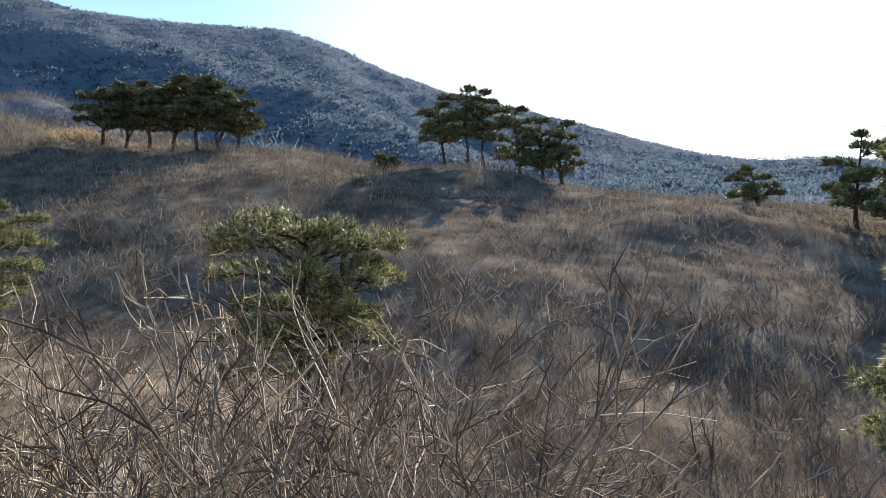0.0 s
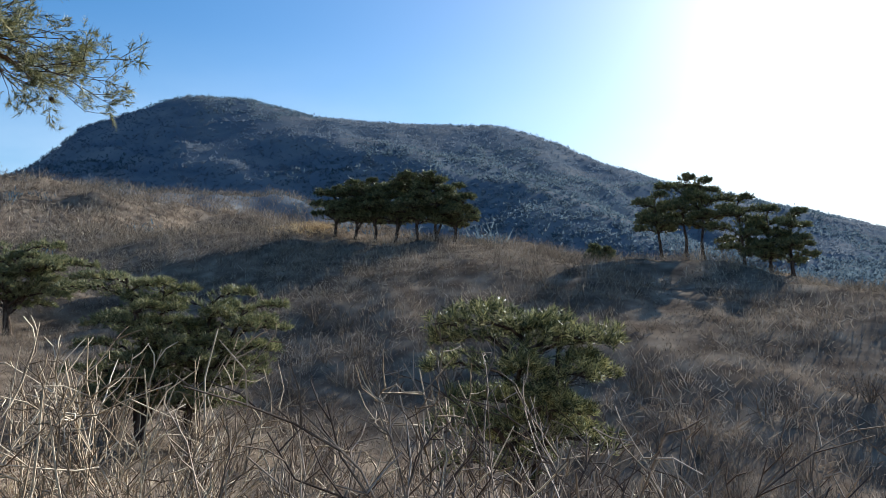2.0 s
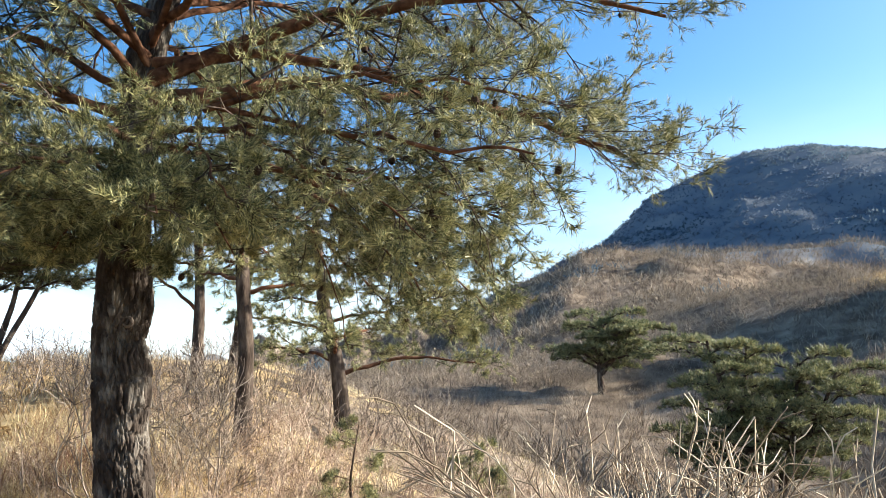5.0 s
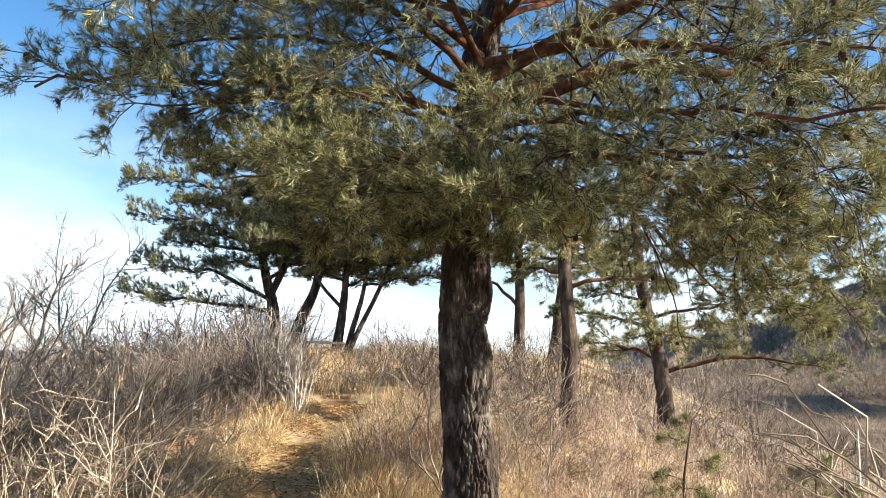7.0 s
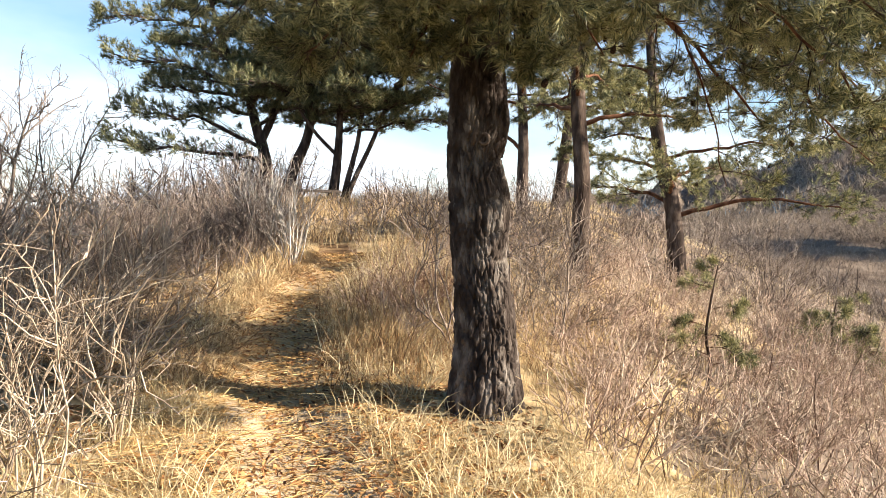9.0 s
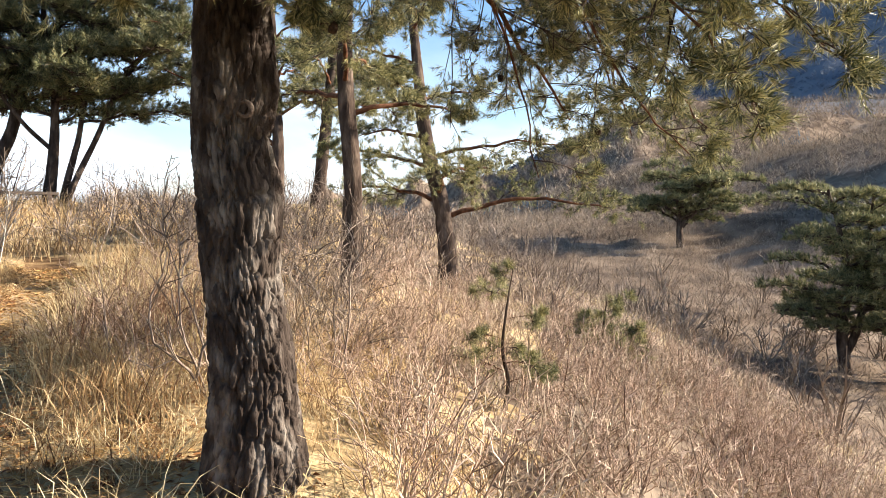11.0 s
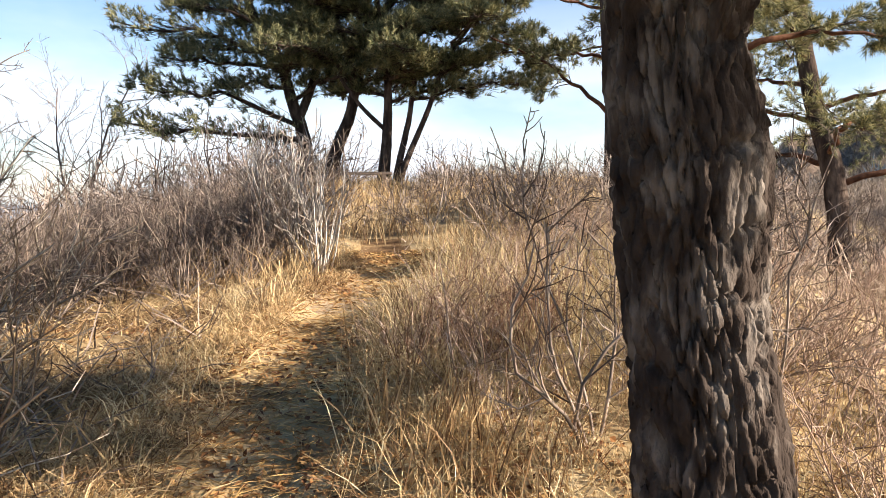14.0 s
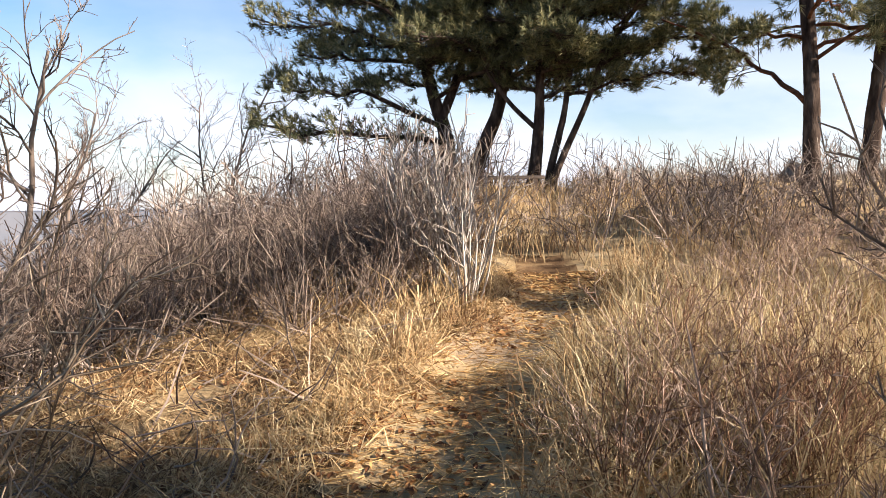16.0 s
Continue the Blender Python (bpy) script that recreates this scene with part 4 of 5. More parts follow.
valley_pine(14.0, 4.6, (0.2, 0.2), 6.7, 0.13, 0.66, 20, 2.0, 44, "yellow-green spreading pine among bare brush in the valley", IN_VALLEY, 0.42, 0.8, 0.2, tufts=130, per=14, size=0.17, width=0.02, half=0.34, thick=0.14, needle=NEEDLE)
leaning_pine(14.5, -6.8, 14.9, -7.2, 9.6, 0.12, 3.0, 9.4, 15, 2.4, 90, "thin pine at the edge of the brush", dense=9, per=10, size=0.15, width=0.02, group=IN_VALLEY, reach=0.42, tops=0.12)

# clumps on the brow across the valley
FAR_OFF = dict(needle=NEEDLE_SHADE, tufts=85, per=10, size=0.32, width=0.085, half=0.38, thick=0.1)
rng = np.random.RandomState(6)
for k, (x, y, tall, span) in enumerate([(59.8, 51.2, 4.6, 3.2), (60.6, 49.2, 5.4, 3.2), (61.6, 47.4, 6.0, 3.3), (62.5, 45.4, 6.3, 3.4), (63.6, 43.4, 6.6, 3.4), (64.3, 41.4, 6.0, 3.2), (65.2, 40.0, 4.8, 3.0)]):
    valley_pine(x, y, rng.uniform(-0.7, 0.7, 2), tall, 0.16, 0.42, 13, span, 50 + k, "wide dark pine in a clump on the brow", "pines on the brow", 0.15 if k % 2 else 0.3, 0.78, 0.18, **FAR_OFF)
for k, (x, y, tall, span) in enumerate([(70.4, 20.4, 5.8, 2.6), (70.6, 18.4, 7.2, 2.8), (70.8, 16.6, 7.4, 2.8), (71.4, 13.4, 6.0, 3.0), (71.4, 11.2, 5.2, 3.0), (71.0, 9.4, 5.0, 2.8)]):
    valley_pine(x, y, rng.uniform(-0.7, 0.7, 2), tall, 0.15, 0.55 if k < 3 else 0.28, 13, span, 60 + k, "dark pine in an open clump on the brow", "pines on the brow", 0.0, 0.74, 0.2, **FAR_OFF)
for k, (x, y, tall, span) in enumerate([(67, -7, 3.2, 2.2), (58, -12.5, 6.2, 3.0), (56, -14.5, 6.0, 3.0), (52, -15.5, 6.8, 3.2), (69.9, 26.2, 1.8, 1.6)]):
    valley_pine(x, y, rng.uniform(-0.6, 0.6, 2), tall, 0.15, 0.3, 10, span, 70 + k, "dark pine standing among bare brush on the far slope", "pines on the far slope", **FAR_OFF)

# ---------------------------------------------------------------- shrubs


def shrub_heap(seed, stems, tall, spread, kids, fine, wobble=0.14, r0=0.011, n=5, rise=0.06, thin=1.0):
    """Bare stems from one root, forking twice."""
    rng = np.random.RandomState(seed)
    heap = Heap()
    a = rng.uniform(0, 2 * np.pi, stems)
    lean = rng.uniform(0.05, spread, stems)
    way = np.stack([np.cos(a) * lean, np.sin(a) * lean, np.ones(stems)], 1)
    root = np.stack([np.cos(a), np.sin(a), np.zeros(stems)], 1) * rng.uniform(0, 0.12, (stems, 1)) - [0, 0, 0.08]
    ln = tall * rng.uniform(0.65, 1.08, stems)
    s = grow(root, way, ln, n, wobble, rise, rng)
    R = taper(np.full(stems, r0) * rng.uniform(0.6, 1.2, stems), n, 0.35)
    heap.quads(*tubes(s, R, 4 if thin >= 1 else 3))
    st, w, l, r = fork(s, R, kids, 0.2, 0.97, (0.4, 1.05), 0.42, rng)
    k = 4 if thin >= 1 else 3
    b = grow(st, w, l, k, wobble * 1.3, 0.1, rng)
    R1 = taper(np.maximum(r, r0 * 0.5), k, 0.55)
    heap.quads(*tubes(b, R1, 3))
    st, w, l, r = fork(b, R1, fine, 0.2, 0.97, (0.35, 1.0), 0.5, rng)
    k = 3 if thin >= 1 else 2
    c = grow(st, w, l, k, wobble * 1.5, 0.05, rng)
    heap.quads(*tubes(c, taper(np.maximum(r, r0 * 0.36), k, 0.6), 3))
    return heap


def shrub_kind(seed, stems, tall, spread, kids, fine, mat, **more):
    """The stems of one kind of shrub, each with its own twigs."""
    return [shrub_heap(seed * 50 + k, 1, tall, spread, kids, fine, **more).mesh("stem", mat, smooth=True) for k in range(stems)]


def thicket(name, label, xs, ys, scales, variants, mat, seed):
    """Many bare shrubs grown into one another."""
    rng = np.random.RandomState(seed)
    out = Heap()
    packed = [(np.concatenate(h.v), np.concatenate(h.q)) for h in variants]
    zs = height(xs, ys)
    for x, y, z, s in zip(xs, ys, zs, scales):
        V, Q = packed[rng.randint(len(packed))]
        a = rng.uniform(0, 6.28)
        ca, sa = math.cos(a), math.sin(a)
        out.quads(np.stack([V[:, 0] * ca - V[:, 1] * sa, V[:, 0] * sa + V[:, 1] * ca, V[:, 2]], 1) * s + [x, y, z], Q)
    return tagged(new(name, out.mesh(name, mat)), label, "thicket", kind="stuff")


def shrub(stems, x, y, scale, turn, label, group):
    ob = new("shrub")
    ob.matrix_world = Matrix.LocRotScale((x, y, on_ground(x, y)), Euler((0, 0, turn)), (scale,) * 3)
    for me in stems:
        part("stem", me, ob)
    return tagged(ob, label, "shrub", group)


PALE = [shrub_kind(100 + k, 10, 1.6, 0.95, 8, 4, TWIG, r0=0.009, wobble=0.24, rise=0.07, n=8) for k in range(5)]
BROWN = [shrub_kind(110 + k, 8, 1.0, 1.15, 5, 3, TWIG_BROWN, r0=0.0085, wobble=0.27, n=5) for k in range(6)]
RUST = [shrub_kind(190 + k, 10, 0.95, 0.8, 5, 3, TWIG_RUST, r0=0.0065, wobble=0.22) for k in range(4)]
GREY = [shrub_kind(120 + k, 9, 1.4, 0.75, 5, 3, TWIG_GREY, r0=0.0085, wobble=0.22) for k in range(5)]
GOLD = [shrub_kind(180 + k, 10, 1.6, 0.4, 8, 5, TWIG, r0=0.008, wobble=0.2, rise=0.07, n=8) for k in range(3)]
DUSK = [shrub_kind(170 + k, 10, 1.6, 0.95, 8, 4, TWIG_GREY, r0=0.009, wobble=0.24, rise=0.07, n=8) for k in range(5)]
SPARSE = [shrub_kind(150 + k, 5, 1.7, 0.4, 7, 4, TWIG_GREY, r0=0.011, wobble=0.22, rise=0.06, n=9) for k in range(3)]
WHITE = [shrub_kind(130, 20, 1.35, 0.5, 4, 2, TWIG_WHITE, r0=0.012, wobble=0.12)]
LIGHT = [shrub_heap(140 + k, 6, 1.0, 0.95, 4, 1, r0=0.0095, wobble=0.34, n=4, thin=0.5) for k in range(8)]
FARTWIG = [shrub_heap(160 + k, 10, 1.0, 0.9, 3, 1, r0=0.016, wobble=0.2, n=4, thin=0.5) for k in range(6)]
rng = np.random.RandomState(3)

# pale twiggy shrubs on the valley side of the standing place
for x, y, s in [(3.1, -1.5, 1.15), (3.6, -0.8, 1.2), (4.6, -0.6, 1.25), (2.6, -0.6, 0.9), (5.3, -1.4, 1.1), (2.9, -1.9, 1.0), (4.0, -1.2, 1.2), (2.9, -1.2, 1.0), (3.3, -0.3, 1.1), (4.3, 0.3, 1.15), (5.2, 0.2, 1.15), (5.8, -0.4, 1.2), (6.0, 0.6, 1.1), (3.2, 1.0, 0.95), (4.2, 1.5, 1.1), (2.9, 2.1, 0.8), (5.0, 2.4, 1.0), (3.9, 3.0, 0.9)]:
    shrub((DUSK if rng.rand() < 0.6 else PALE)[rng.randint(5)], x, y, s, rng.uniform(0, 6), "grey bare shrub with many crooked twigs on the slope", "grey twiggy shrubs")
for x, y, s in [(2.35, 0.6, 1.05), (2.45, 0.2, 1.0), (2.6, 1.0, 1.05), (2.9, 0.5, 1.05)]:
    shrub(GOLD[rng.randint(3)], x, y, s * 1.16, rng.uniform(0, 6), "pale bare shrub with sunlit branching tips in straw", "pale shrubs")
# left of the trail
for x, y, s in [(-2.6, 2.6, 0.85), (-3.2, 3.4, 0.95), (-2.9, 1.6, 0.8), (-3.9, 4.4, 1.0), (-4.6, 3.4, 1.0), (-2.2, 2.0, 0.75), (-2.5, 3.3, 0.85), (-3.6, 2.5, 1.0), (-3.3, 4.3, 0.95), (-4.4, 4.9, 1.0), (-3.9, 5.6, 0.9)]:
    shrub(PALE[rng.randint(5)], x, y, s * 1.15, rng.uniform(0, 6), "pale bare shrub with stiff twigs beside the trail", "pale shrubs")
for x, y, s in [(-0.2, 6.5, 0.75), (0.1, 7.4, 0.7)]:
    shrub(PALE[rng.randint(5)], x, y, s, rng.uniform(0, 6), "bare shrub with thin forked stems behind the big pine", "pale shrubs")
for x, y, s in [(0.35, 7.9, 0.95), (0.3, 8.8, 0.9)]:
    shrub(DUSK[rng.randint(5)], x, y, s, rng.uniform(0, 6), "dark bare bush with crooked branches beside the trail", "dark bushes")
shrub(WHITE[0], -3.75, 10.4, 1.0, 0.5, "whitish upright bare shrub beside the trail", "pale shrubs")
shrub(WHITE[0], -4.3, 10.8, 1.25, 2.5, "whitish upright bare shrub beside the trail", "pale shrubs")


def scatter(count, x0, x1, y0, y1, keep, rng):
    x, y = rng.uniform(x0, x1, count), rng.uniform(y0, y1, count)
    k = keep(x, y)
    return x[k], y[k]


def clear(x, y, gap):
    return (np.abs(x - trail_x(y)) > np.where(y > 12.6, 0.0, gap)) & (np.hypot(x - HX, y - HY) > 0.55)


x, y = scatter(150, 0.2, 7, 4.0, 12, lambda x, y: clear(x, y, 1.3) & (x > 0.1), rng)
for a, b in zip(x, y):
    shrub(BROWN[rng.randint(6)], a, b, rng.uniform(0.55, 1.0), rng.uniform(0, 6), "low brown bare shrub in the dry grass", "brown shrubs")
x, y = scatter(46, -2.2, 0.2, 6.0, 14, lambda x, y: clear(x, y, 0.85), rng)
for a, b in zip(x, y):
    shrub(BROWN[rng.randint(6)], a, b, rng.uniform(0.5, 0.9), rng.uniform(0, 6), "low brown bare shrub in the dry grass", "brown shrubs")
x, y = scatter(85, -7.5, -2, 6, 13, lambda x, y: (trail_x(y) - x > np.where(y < 9, 2.2, 1.0)), rng)
for a, b in zip(x, y):
    shrub(GREY[rng.randint(5)], a, b, rng.uniform(0.55, 1.0), rng.uniform(0, 6), "grey bare thicket shrub beside the trail", "grey shrubs")
edge = lambda y: np.interp(y, [5, 7.2, 8.25, 9.2, 11.5, 13], [3.2, 3.1, 2.7, 1.8, 0.8, 0.7])
x, y = scatter(95, -8, -3.4, 5.4, 13, lambda x, y: trail_x(y) - x > edge(y), rng)
for a, b in zip(x, y):
    shrub(DUSK[rng.randint(5)], a, b, rng.uniform(0.55, 0.95), rng.uniform(0, 6), "dark grey-brown bare bush in the thicket beside the trail", "dark bushes")
x, y = scatter(300, -9.5, -3.4, 5.2, 14, lambda x, y: trail_x(y) - x > edge(y), rng)
thicket("thicket", "brown tangled undergrowth of the bank beside the trail", x, y, rng.uniform(0.5, 1.15, len(x)), LIGHT, TWIG_DARK, 8)
for a, b in zip(*scatter(16, -2.0, -0.6, 6.9, 8.6, lambda x, y: (x - trail_x(y) > 0.75) & (x - trail_x(y) < 1.9), rng)):
    shrub(RUST[rng.randint(4)], a, b, rng.uniform(0.5, 0.78), rng.uniform(0, 6), "dense rusty-brown bare bush between trail and big pine", "rusty bushes")
for y in np.linspace(6.9, 10.2, 12):
    shrub(BROWN[rng.randint(6)], trail_x(y) + rng.uniform(0.85, 1.5), y, rng.uniform(0.4, 0.6), rng.uniform(0, 6), "low rusty-brown bare bush at the edge of the trail", "brown shrubs")
for a, b, c in [(-0.62, 6.1, 1.0), (-0.12, 7.7, 1.05), (0.3, 6.9, 0.95)]:
    shrub(SPARSE[rng.randint(3)], a, b, c, rng.uniform(0, 6), "tall bare bush with dark crooked branches beside the trail", "dark bushes")
x, y = scatter(260, -15, -3.5, 7, 24, lambda x, y: (trail_x(y) - x > 1.3) & ((x < -7) | (y > 13)), rng)
thicket("thicket", "grey bare thicket on the crest beside the trail", x, y, rng.uniform(1.2, 2.3, len(x)), LIGHT, TWIG_GREY, 1)
x, y = scatter(190, -4.5, 6, 13, 20, lambda x, y: clear(x, y, 0.45), rng)
thicket("thicket", "bare brown thicket on the grassy crest", x, y, rng.uniform(0.7, 1.35, len(x)), LIGHT, TWIG_GREY, 2)
x, y = scatter(230, 0.5, 8, 3.2, 13, lambda x, y: clear(x, y, 1.6) & (x > 0.6), rng)
thicket("thicket", "pale tangled bare thicket on the slope", x, y, rng.uniform(0.5, 0.95, len(x)), LIGHT, TWIG, 5)
x, y = scatter(240, 0.6, 11, 3, 16, lambda x, y: clear(x, y, 1.5) & (x > 0.5), rng)
thicket("thicket", "tangled pinkish-brown bare thicket on the slope", x, y, rng.uniform(0.55, 1.05, len(x)), LIGHT, TWIG_BROWN, 3)
x, y = scatter(200, 4.2, 14, -9, 6, lambda x, y: x > 4, rng)
thicket("thicket", "brown tangled thicket below the pale shrubs", x, y, rng.uniform(0.5, 1.0, len(x)), LIGHT, TWIG_GREY, 4)


x, y = scatter(300, 9, 40, -14, 40, lambda x, y: x - trail_x(y) > 9 + 0.2 * np.clip(y - 4, 0, 20), rng)
thicket("thicket", "grey-brown bare bushes in the valley", x, y, rng.uniform(0.9, 2.1, len(x)), FARTWIG, HILL_PALE, 6)


def bare_tree(x, y, tall, seed, label):
    """A small leafless tree with crooked limbs and fine twigs."""
    rng = np.random.RandomState(seed)
    z = on_ground(x, y, 0.08)
    thing = tagged(new("bare_tree"), label, "bare tree", "leafless trees")
    thing.location = (x, y, z)
    line = grow(np.zeros((2, 3)), np.array([[0.25, 0.1, 1], [-0.3, 0.05, 1.0]]), np.array([tall * 0.75, tall * 0.7]), 9, 0.16, 0.08, rng)
    R = taper(np.array([0.045, 0.038]), 9, 0.3)
    h = Heap()
    h.quads(*tubes(line, R, 7))
    part("trunk", h.mesh("trunk", TWIG_GREY, smooth=True), thing)
    s, w, l, r = fork(line, R, 13, 0.25, 1.0, (0.4, 1.0), 0.5, rng)
    b = grow(s, w, l, 7, 0.2, 0.06, rng)
    R1 = taper(np.maximum(r, 0.008), 7, 0.35)
    h = Heap()
    h.quads(*tubes(b, R1, 4))
    limb = part("crown", h.mesh("crown", TWIG_GREY, smooth=True), thing)
    s, w, l, r = fork(b, R1, 7, 0.2, 1.0, (0.4, 1.0), 0.42, rng)
    c = grow(s, w, l, 5, 0.22, 0.05, rng)
    R2 = taper(np.maximum(r, 0.005), 5, 0.5)
    h = Heap()
    h.quads(*tubes(c, R2, 3))
    s, w, l, r = fork(c, R2, 4, 0.2, 1.0, (0.4, 1.0), 0.4, rng)
    h.quads(*tubes(grow(s, w, l, 3, 0.2, 0.05, rng), taper(np.full(len(s), 0.004), 3, 0.6), 3))
    part("branchwork", h.mesh("branchwork", TWIG_GREY, smooth=True), limb)
    return thing


bare_tree(-14.6, 20.8, 7.2, 201, "leafless crooked tree above the thicket")
bare_tree(-8.2, 9.3, 4.4, 202, "leafless young tree with slim limbs in the thicket")
bare_tree(-17.5, 19.5, 6.4, 203, "leafless small tree above the thicket")
bare_tree(-10.6, 12.0, 4.2, 204, "leafless young tree with slim limbs in the thicket")

# ---------------------------------------------------------------- grass, litter and brush


def grass_field(name, label, x, y, tall, mat, seed, width=0.006, bend=(0.1, 0.7), up=0.35):
    rng = np.random.RandomState(seed)
    m = len(x)
    root = np.stack([x, y, height(x, y) - 0.02], 1)
    way = unit(np.stack([rng.normal(0, up, m), rng.normal(0, up, m), np.ones(m)], 1))
    V, T = blades(root, way, tall * rng.uniform(0.5, 1.2, m), width * rng.uniform(0.6, 1.3, m), rng.uniform(*bend, m), rng)
    return tagged(new(name, mesh_of(name, V, T, None, (mat,))), label, "grass", kind="stuff")


def clumps(cx, cy, each, spread, rng):
    x = np.repeat(cx, each) + rng.normal(0, spread, len(cx) * each)
    y = np.repeat(cy, each) + rng.normal(0, spread, len(cx) * each)
    return x, y


rng = np.random.RandomState(8)
cx, cy = scatter(2600, -4.5, 3.0, -2, 12, lambda x, y: clear(x, y, 0.55) & ((x > trail_x(y) - 1.1) | (y < 3.5)) & (x < trail_x(y) + np.where(y > 5, 1.8, 2.4)), rng)
x, y = clumps(cx, cy, 16, 0.09, rng)
grass_field("dry_grass", "straw-coloured dry grass along the trail", x, y, 0.32, STRAW, 1, 0.005, (0.2, 1.1), 0.45)
cx, cy = scatter(750, -3.0, 1.0, 4.5, 12, lambda x, y: clear(x, y, 0.5), rng)
x, y = clumps(cx, cy, 14, 0.07, rng)
grass_field("dry_grass", "rust-brown tall dry grass beside the trail", x, y, 0.42, STRAW_BROWN, 2, 0.005, (0.2, 1.3), 0.4)
cx, cy = scatter(800, 0.2, 11, 2, 24, lambda x, y: clear(x, y, 0.8), rng)
x, y = clumps(cx, cy, 14, 0.12, rng)
grass_field("dry_grass", "tall pale dry grass on the slope", x, y, 0.27, STRAW, 3, 0.008, (0.2, 1.2), 0.4)
cx, cy = scatter(1700, -11, -1, 5, 22, lambda x, y: clear(x, y, 0.6) & ((y > 9.5) | (x > trail_x(y) - 0.7) | (x < -6)), rng)
x, y = clumps(cx, cy, 12, 0.12, rng)
grass_field("dry_grass", "dry grass under the thicket", x, y, 0.55, STRAW_BROWN, 4, 0.008, (0.1, 0.7), 0.25)
cx, cy = scatter(420, 0.9, 5, -0.6, 4.5, lambda x, y: clear(x, y, 0.7), rng)
x, y = clumps(cx, cy, 16, 0.12, rng)
grass_field("dry_grass", "dry grass among the pale shrubs", x, y, 0.3, STRAW, 5, 0.007, (0.1, 0.8), 0.3)
cx, cy = scatter(520, 0.9, 8, -6, 0.5, lambda x, y: clear(x, y, 0.9), rng)
x, y = clumps(cx, cy, 14, 0.12, rng)
grass_field("dry_grass", "rusty dry grass on the slope below the shrubs", x, y, 0.4, STRAW_BROWN, 6, 0.006, (0.2, 1.2), 0.4)
cx, cy = scatter(3600, -6.5, -1.2, 4.6, 11.5, lambda x, y: (trail_x(y) - x > 0.4) & (rough(x, y, 0.9, 2) > -0.8), rng)
x, y = clumps(cx, cy, 14, 0.1, rng)
grass_field("dry_grass", "matted rusty grass and litter below the thicket", x, y, 0.24, STRAW_BROWN, 7, 0.007, (0.6, 1.9), 0.8)
cx, cy = scatter(330, -3.2, 1.4, 7.2, 10.8, lambda x, y: (x - trail_x(y) > 0.75) & (x - trail_x(y) < 2.6) & (np.hypot(x - HX, y - HY) > 0.8), rng)
x, y = clumps(cx, cy, 15, 0.08, rng)
grass_field("dry_grass", "tall golden straw standing beside the trail", x, y, 0.58, STRAW, 8, 0.006, (0.1, 0.7), 0.22)
# flattened straw and fallen needles on the trail
x, y = scatter(64000, -4.8, 1.6, 1.0, 12, lambda x, y: (np.abs(x - trail_x(y)) < 1.3), rng)
m = len(x)
root = np.stack([x, y, height(x, y) + 0.004], 1)
way = unit(np.stack([rng.normal(0, 1, m), rng.normal(0, 1, m), rng.uniform(0, 0.18, m)], 1))
V, T = blades(root, way, rng.uniform(0.06, 0.22, m), rng.uniform(0.003, 0.006, m), rng.uniform(0, 0.25, m), rng)
tagged(new("straw_litter", mesh_of("straw_litter", V, T, None, (LITTER,))), "flattened straw and needles on the trail", "straw", kind="stuff")
x, y = scatter(24000, -7, 1.6, 2.5, 12, lambda x, y: (np.abs(x - trail_x(y) + 0.6) < 2.6) & (rough(x, y, 1.1, 2) > -0.1), rng)
m = len(x)
c = np.stack([x, y, height(x, y) + 0.012], 1)
a = unit(rng.normal(0, 1, (m, 3)) * [1, 1, 0.35]) * rng.uniform(0.02, 0.04, (m, 1))
b = unit(np.cross(a, rng.normal(0, 0.3, (m, 3)) + [0, 0, 1])) * rng.uniform(0.01, 0.02, (m, 1))
V = np.stack([c - a, c + b + [0, 0, 0.006], c + a, c - b + [0, 0, 0.006]], 1).reshape(-1, 3)
i = np.arange(m)[:, None] * 4
T = np.concatenate([i + [0, 1, 2], i + [0, 2, 3]])
tagged(new("fallen_leaves", mesh_of("fallen_leaves", V, T, None, (LEAF,))), "curled brown fallen leaves beside the trail", "leaves", kind="stuff")


def brush(name, label, x, y, tall, per, width, mat, seed, lean=0.8):
    """Bare brush seen from afar: upright fans of slim stems."""
    rng = np.random.RandomState(seed)
    X, Y = np.repeat(x, per), np.repeat(y, per)
    m = len(X)
    root = np.stack([X + rng.normal(0, 0.25 * tall.mean(), m), Y + rng.normal(0, 0.25 * tall.mean(), m), np.repeat(height(x, y), per) - 0.05], 1)
    way = unit(np.stack([rng.normal(0, lean, m), rng.normal(0, lean, m), np.ones(m)], 1))
    big = np.repeat(tall, per)
    ln = big * rng.uniform(0.5, 1.0, m)
    # two thirds are side twigs of the rounded crown
    twig = rng.rand(m) < 0.66
    out = unit(rng.normal(0, 1, (m, 3)) * [1, 1, 0.8] + [0, 0, 0.55])
    out[:, 2] = np.abs(out[:, 2])
    root = np.where(twig[:, None], root + out * (big * rng.uniform(0.3, 0.75, m))[:, None] * [0.75, 0.75, 1], root)
    way = np.where(twig[:, None], unit(out * 0.7 + rng.normal(0, 0.45, (m, 3)) + [0, 0, 0.35]), way)
    ln = np.where(twig, big * rng.uniform(0.25, 0.5, m), ln)
    off = unit(np.cross(way, rng.normal(0, 1, (m, 3)))) * (width * 1.15 * rng.uniform(0.6, 1.4, m))[:, None] / 2
    V = np.stack([root - off * 0.6, root + off * 0.6, root + way * ln[:, None]], 1).reshape(-1, 3)
    return tagged(new(name, mesh_of(name, V, np.arange(m * 3).reshape(-1, 3), None, (mat,))), label, "brush", kind="stuff")


rng = np.random.RandomState(9)


def patchy(x, y, size, cut):
    return rough(x, y, size, 3) > cut


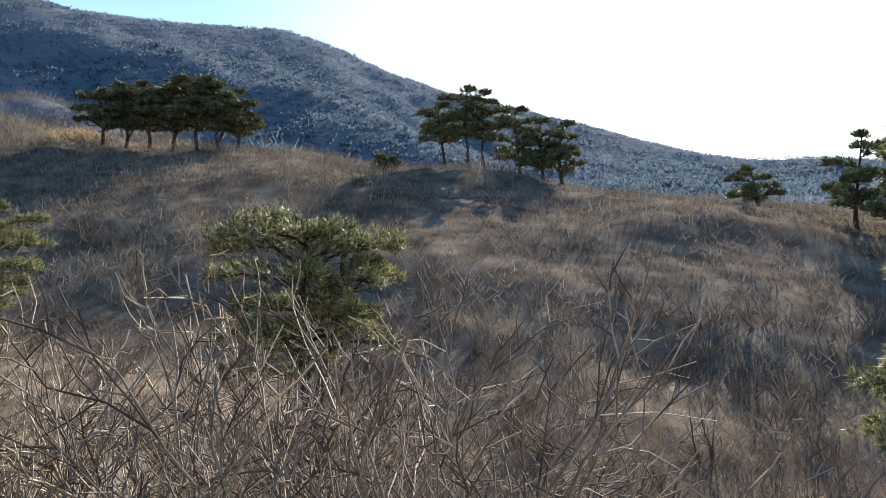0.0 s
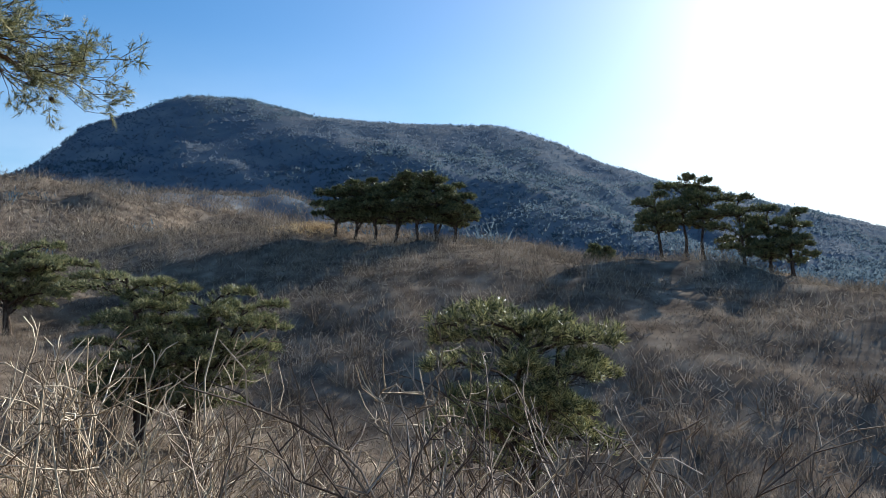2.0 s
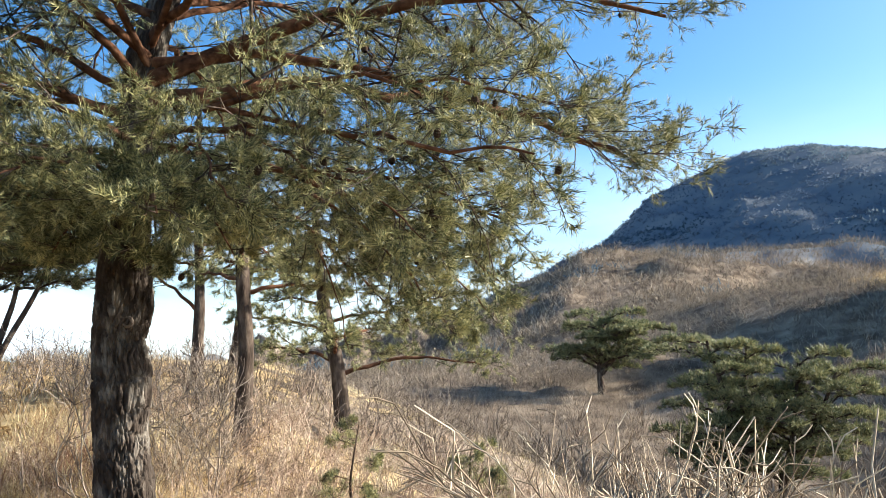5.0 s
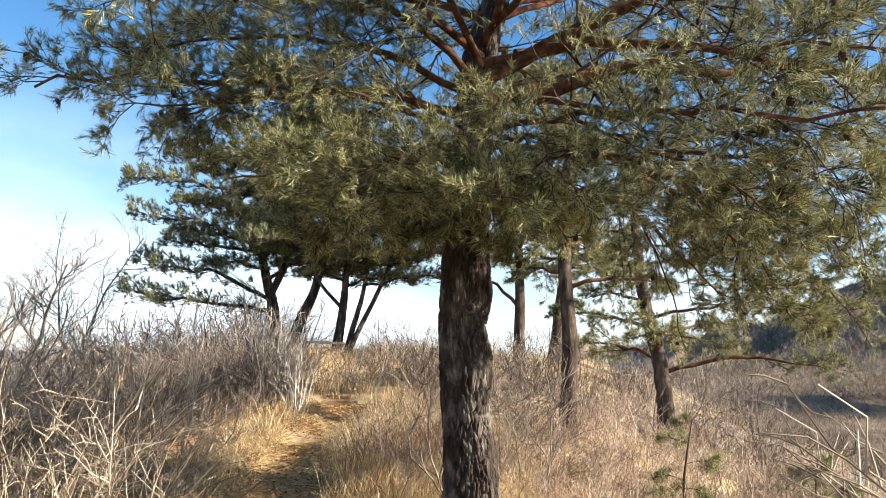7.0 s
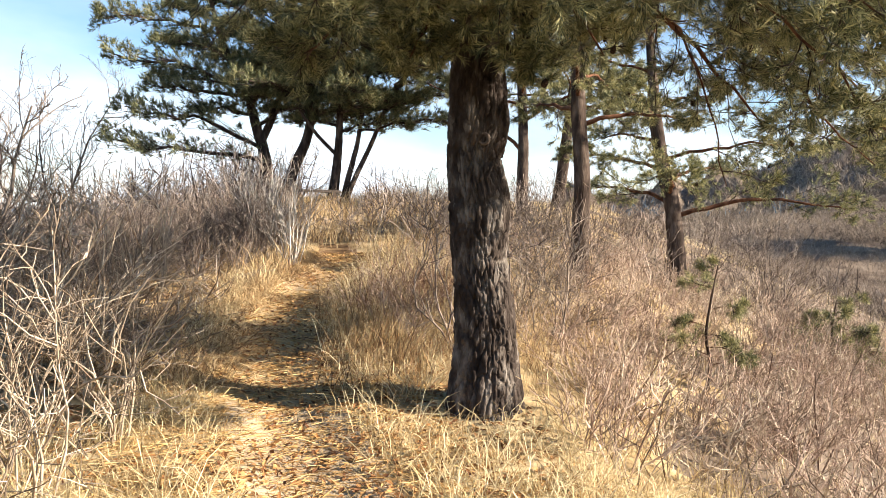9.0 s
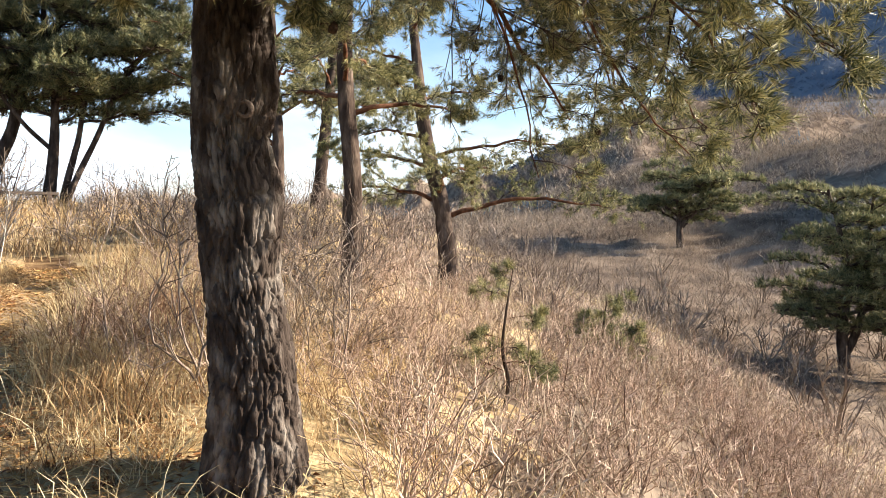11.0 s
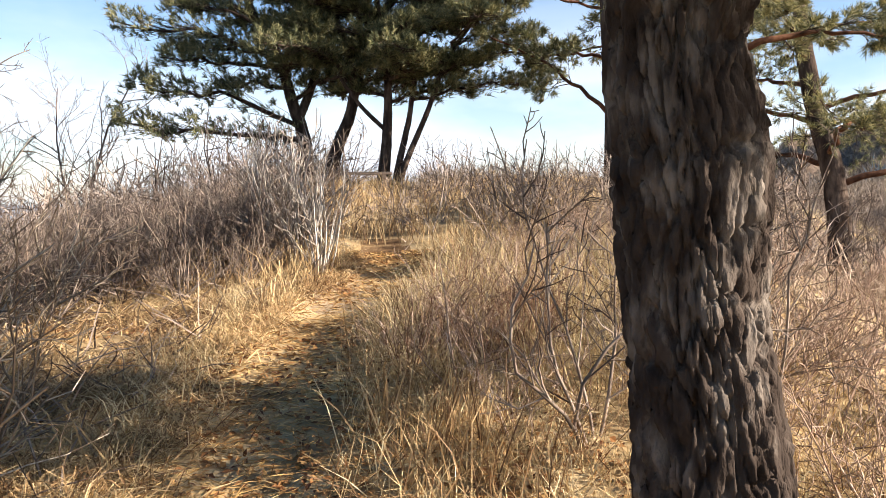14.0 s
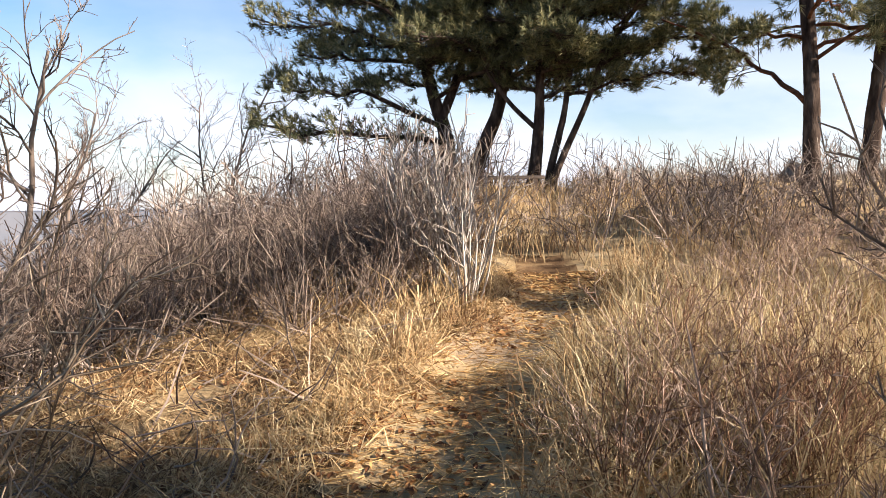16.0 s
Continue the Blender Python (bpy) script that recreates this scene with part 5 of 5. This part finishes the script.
x, y = scatter(11000, 4.5, 34, -18, 60, lambda x, y: (x - trail_x(y) > 5.5 + 0.28 * np.clip(y - 4, 0, 20)) & patchy(x, y, 5, -0.9), rng)
dark = rough(x, y, 7, 3) < 0.3
tall = np.clip(0.9 + 0.5 * rough(x, y, 4, 2), 0.35, 1.8) * rng.uniform(0.6, 1.3, len(x))
brush("bare_brush", "grey-brown bare brush on the near valley side", x[dark], y[dark], tall[dark], 11, 0.022, HILL_BRUSH, 1)
brush("bare_brush", "pale bare brush on the near valley side", x[~dark], y[~dark], tall[~dark], 11, 0.022, HILL_PALE, 6)
x, y = scatter(7500, 4.5, 30, -16, 8, lambda x, y: x > 4.5, rng)
brush("bare_brush", "dark bare brush on the slope below the shrubs", x, y, rng.uniform(0.4, 1.0, len(x)), 11, 0.016, HILL_BRUSH, 14)
x, y = scatter(30000, 8, 92, -30, 105, lambda x, y: (np.hypot(x, y) < 116) & ((x > 32) | (y > 52)) & patchy(x, y, 9, -0.95), rng)
dark = rough(x, y, 12, 3) < 0.45
tall = np.clip(1.2 + 0.7 * rough(x, y, 7, 2), 0.4, 2.4) * rng.uniform(0.6, 1.3, len(x))
brush("bare_brush", "grey-brown bare brush across the valley", x[dark], y[dark], tall[dark], 8, 0.06, HILL_BRUSH, 2)
brush("bare_brush", "pale bare brush across the valley", x[~dark], y[~dark], tall[~dark], 8, 0.06, HILL_PALE, 7)
x, y = scatter(48000, 0, 240, 10, 245, lambda x, y: (np.hypot(x, y) > 100) & (np.hypot(x, y) < 245) & (np.degrees(np.arctan2(x, y)) < 62), rng)
dark = rough(x, y, 30, 3) < 0.1
tall = np.clip(2.4 + 1.6 * rough(x, y, 18, 2), 0.6, 5) * rng.uniform(0.6, 1.2, len(x))
brush("bare_woodland", "grey bare woodland on the middle ridge", x[dark], y[dark], tall[dark], 5, 0.17, HILL_BRUSH, 3)
brush("bare_woodland", "pale bare woodland on the middle ridge", x[~dark], y[~dark], tall[~dark], 5, 0.17, HILL_PALE, 8)
x, y = scatter(2600, 0, 235, 10, 240, lambda x, y: (np.hypot(x, y) > 70) & (np.hypot(x, y) < 240) & (np.degrees(np.arctan2(x, y)) < 62) & patchy(x, y, 22, 0.62), rng)
# evergreens in the same haze-tinted blue-green as the mountain
brush("ridge_pines", "scattered evergreens on the middle ridge, tinted haze blue", x, y, rng.uniform(1.5, 3.5, len(x)), 16, 0.35, HILL_GREEN_HAZED, 11, 0.7)
t = rng.uniform(0, 1, 1500)
x, y = 59.5 + 17 * t + rng.normal(0, 1.6, 1500), 54.5 + 19 * t + rng.normal(0, 1.6, 1500)
brush("pale_bank", "pale sunlit dry grass on the bank beside the clump", x, y, rng.uniform(0.4, 0.9, 1500), 9, 0.07, STRAW_BROWN, 13, 0.5)
# mountain and skyline trees, with haze painted into their colours
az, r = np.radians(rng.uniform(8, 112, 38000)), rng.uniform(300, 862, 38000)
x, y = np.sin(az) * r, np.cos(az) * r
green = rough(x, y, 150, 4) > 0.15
brush("mountain_woodland", "bare woodland on the mountain, tinted haze blue", x[~green], y[~green], rng.uniform(2, 4.5, (~green).sum()), 4, 1.6, MOUNTAIN_WOOD_HAZED, 4, 1.9)
brush("mountain_pines", "evergreen woodland on the mountain, tinted haze blue", x[green], y[green], rng.uniform(2.5, 5, green.sum()), 5, 2.0, HILL_GREEN_HAZED, 5, 1.9)
az, r = np.radians(rng.uniform(10, 100, 1500)), rng.uniform(836, 856, 1500)
x, y = np.sin(az) * r, np.cos(az) * r
brush("skyline_pines", "small trees along the mountain skyline, tinted haze blue", x, y, rng.uniform(3, 6, 1500), 12, 1.7, HILL_GREEN_HAZED, 12, 0.9)

# fallen bare sticks beside the trail
x, y = scatter(700, -6.5, -1.8, 5.0, 11, lambda x, y: (trail_x(y) - x > 0.8), rng)
m = len(x)
root = np.stack([x, y, height(x, y) + 0.02], 1)
way = unit(np.stack([rng.normal(0, 1, m), rng.normal(0, 1, m), rng.uniform(0.05, 0.7, m)], 1))
V, Q = tubes(grow(root, way, rng.uniform(0.25, 0.8, m), 4, 0.2, 0.0, rng), taper(rng.uniform(0.004, 0.009, m), 4, 0.4), 3)
tagged(new("fallen_sticks", mesh_of("fallen_sticks", V, None, Q, (TWIG_GREY,))), "grey dead sticks lying in leaf litter", "sticks", kind="stuff")

# ---------------------------------------------------------------- small things
leaning_pine(1.95, 7.4, 2.05, 7.5, 1.45, 0.018, 0.5, 1.4, 8, 0.5, 301, "young pine sapling among brown shrubs", NEEDLE, dense=5, per=10, size=0.07, width=0.0042, group="pine saplings", reach=0.5)
leaning_pine(4.6, 11.4, 4.7, 11.4, 0.95, 0.02, 0.15, 0.9, 9, 0.7, 302, "low bushy young pine on the slope", NEEDLE, dense=5, per=13, size=0.1, width=0.006, group="pine saplings", reach=0.5)


def wooden_rail(x, y, length, turn):
    """A low weathered rail on two short posts."""
    z = on_ground(x, y)
    thing = tagged(new("wooden_rail"), "low weathered wooden rail at the top of the trail", "rail")
    thing.matrix_world = pose(x, y, z, 0, 0, turn)

    def beam(name, sx, sy, sz, at):
        bm = bmesh.new()
        bmesh.ops.create_cube(bm, size=1, matrix=Matrix.Translation(at) @ Matrix.Diagonal((sx, sy, sz, 1)))
        bmesh.ops.bevel(bm, geom=bm.edges[:], offset=0.012, segments=2, affect="EDGES")
        me = bpy.data.meshes.new(name)
        bm.to_mesh(me)
        bm.free()
        me.materials.append(WOOD)
        part(name, me, thing)

    beam("plank", length, 0.12, 0.07, (0, 0, 0.42))
    beam("post", 0.1, 0.1, 0.5, (-length * 0.38, 0, 0.14))
    beam("post", 0.1, 0.1, 0.5, (length * 0.38, 0, 0.14))


wooden_rail(-5.9, 18.4, 1.5, 12)
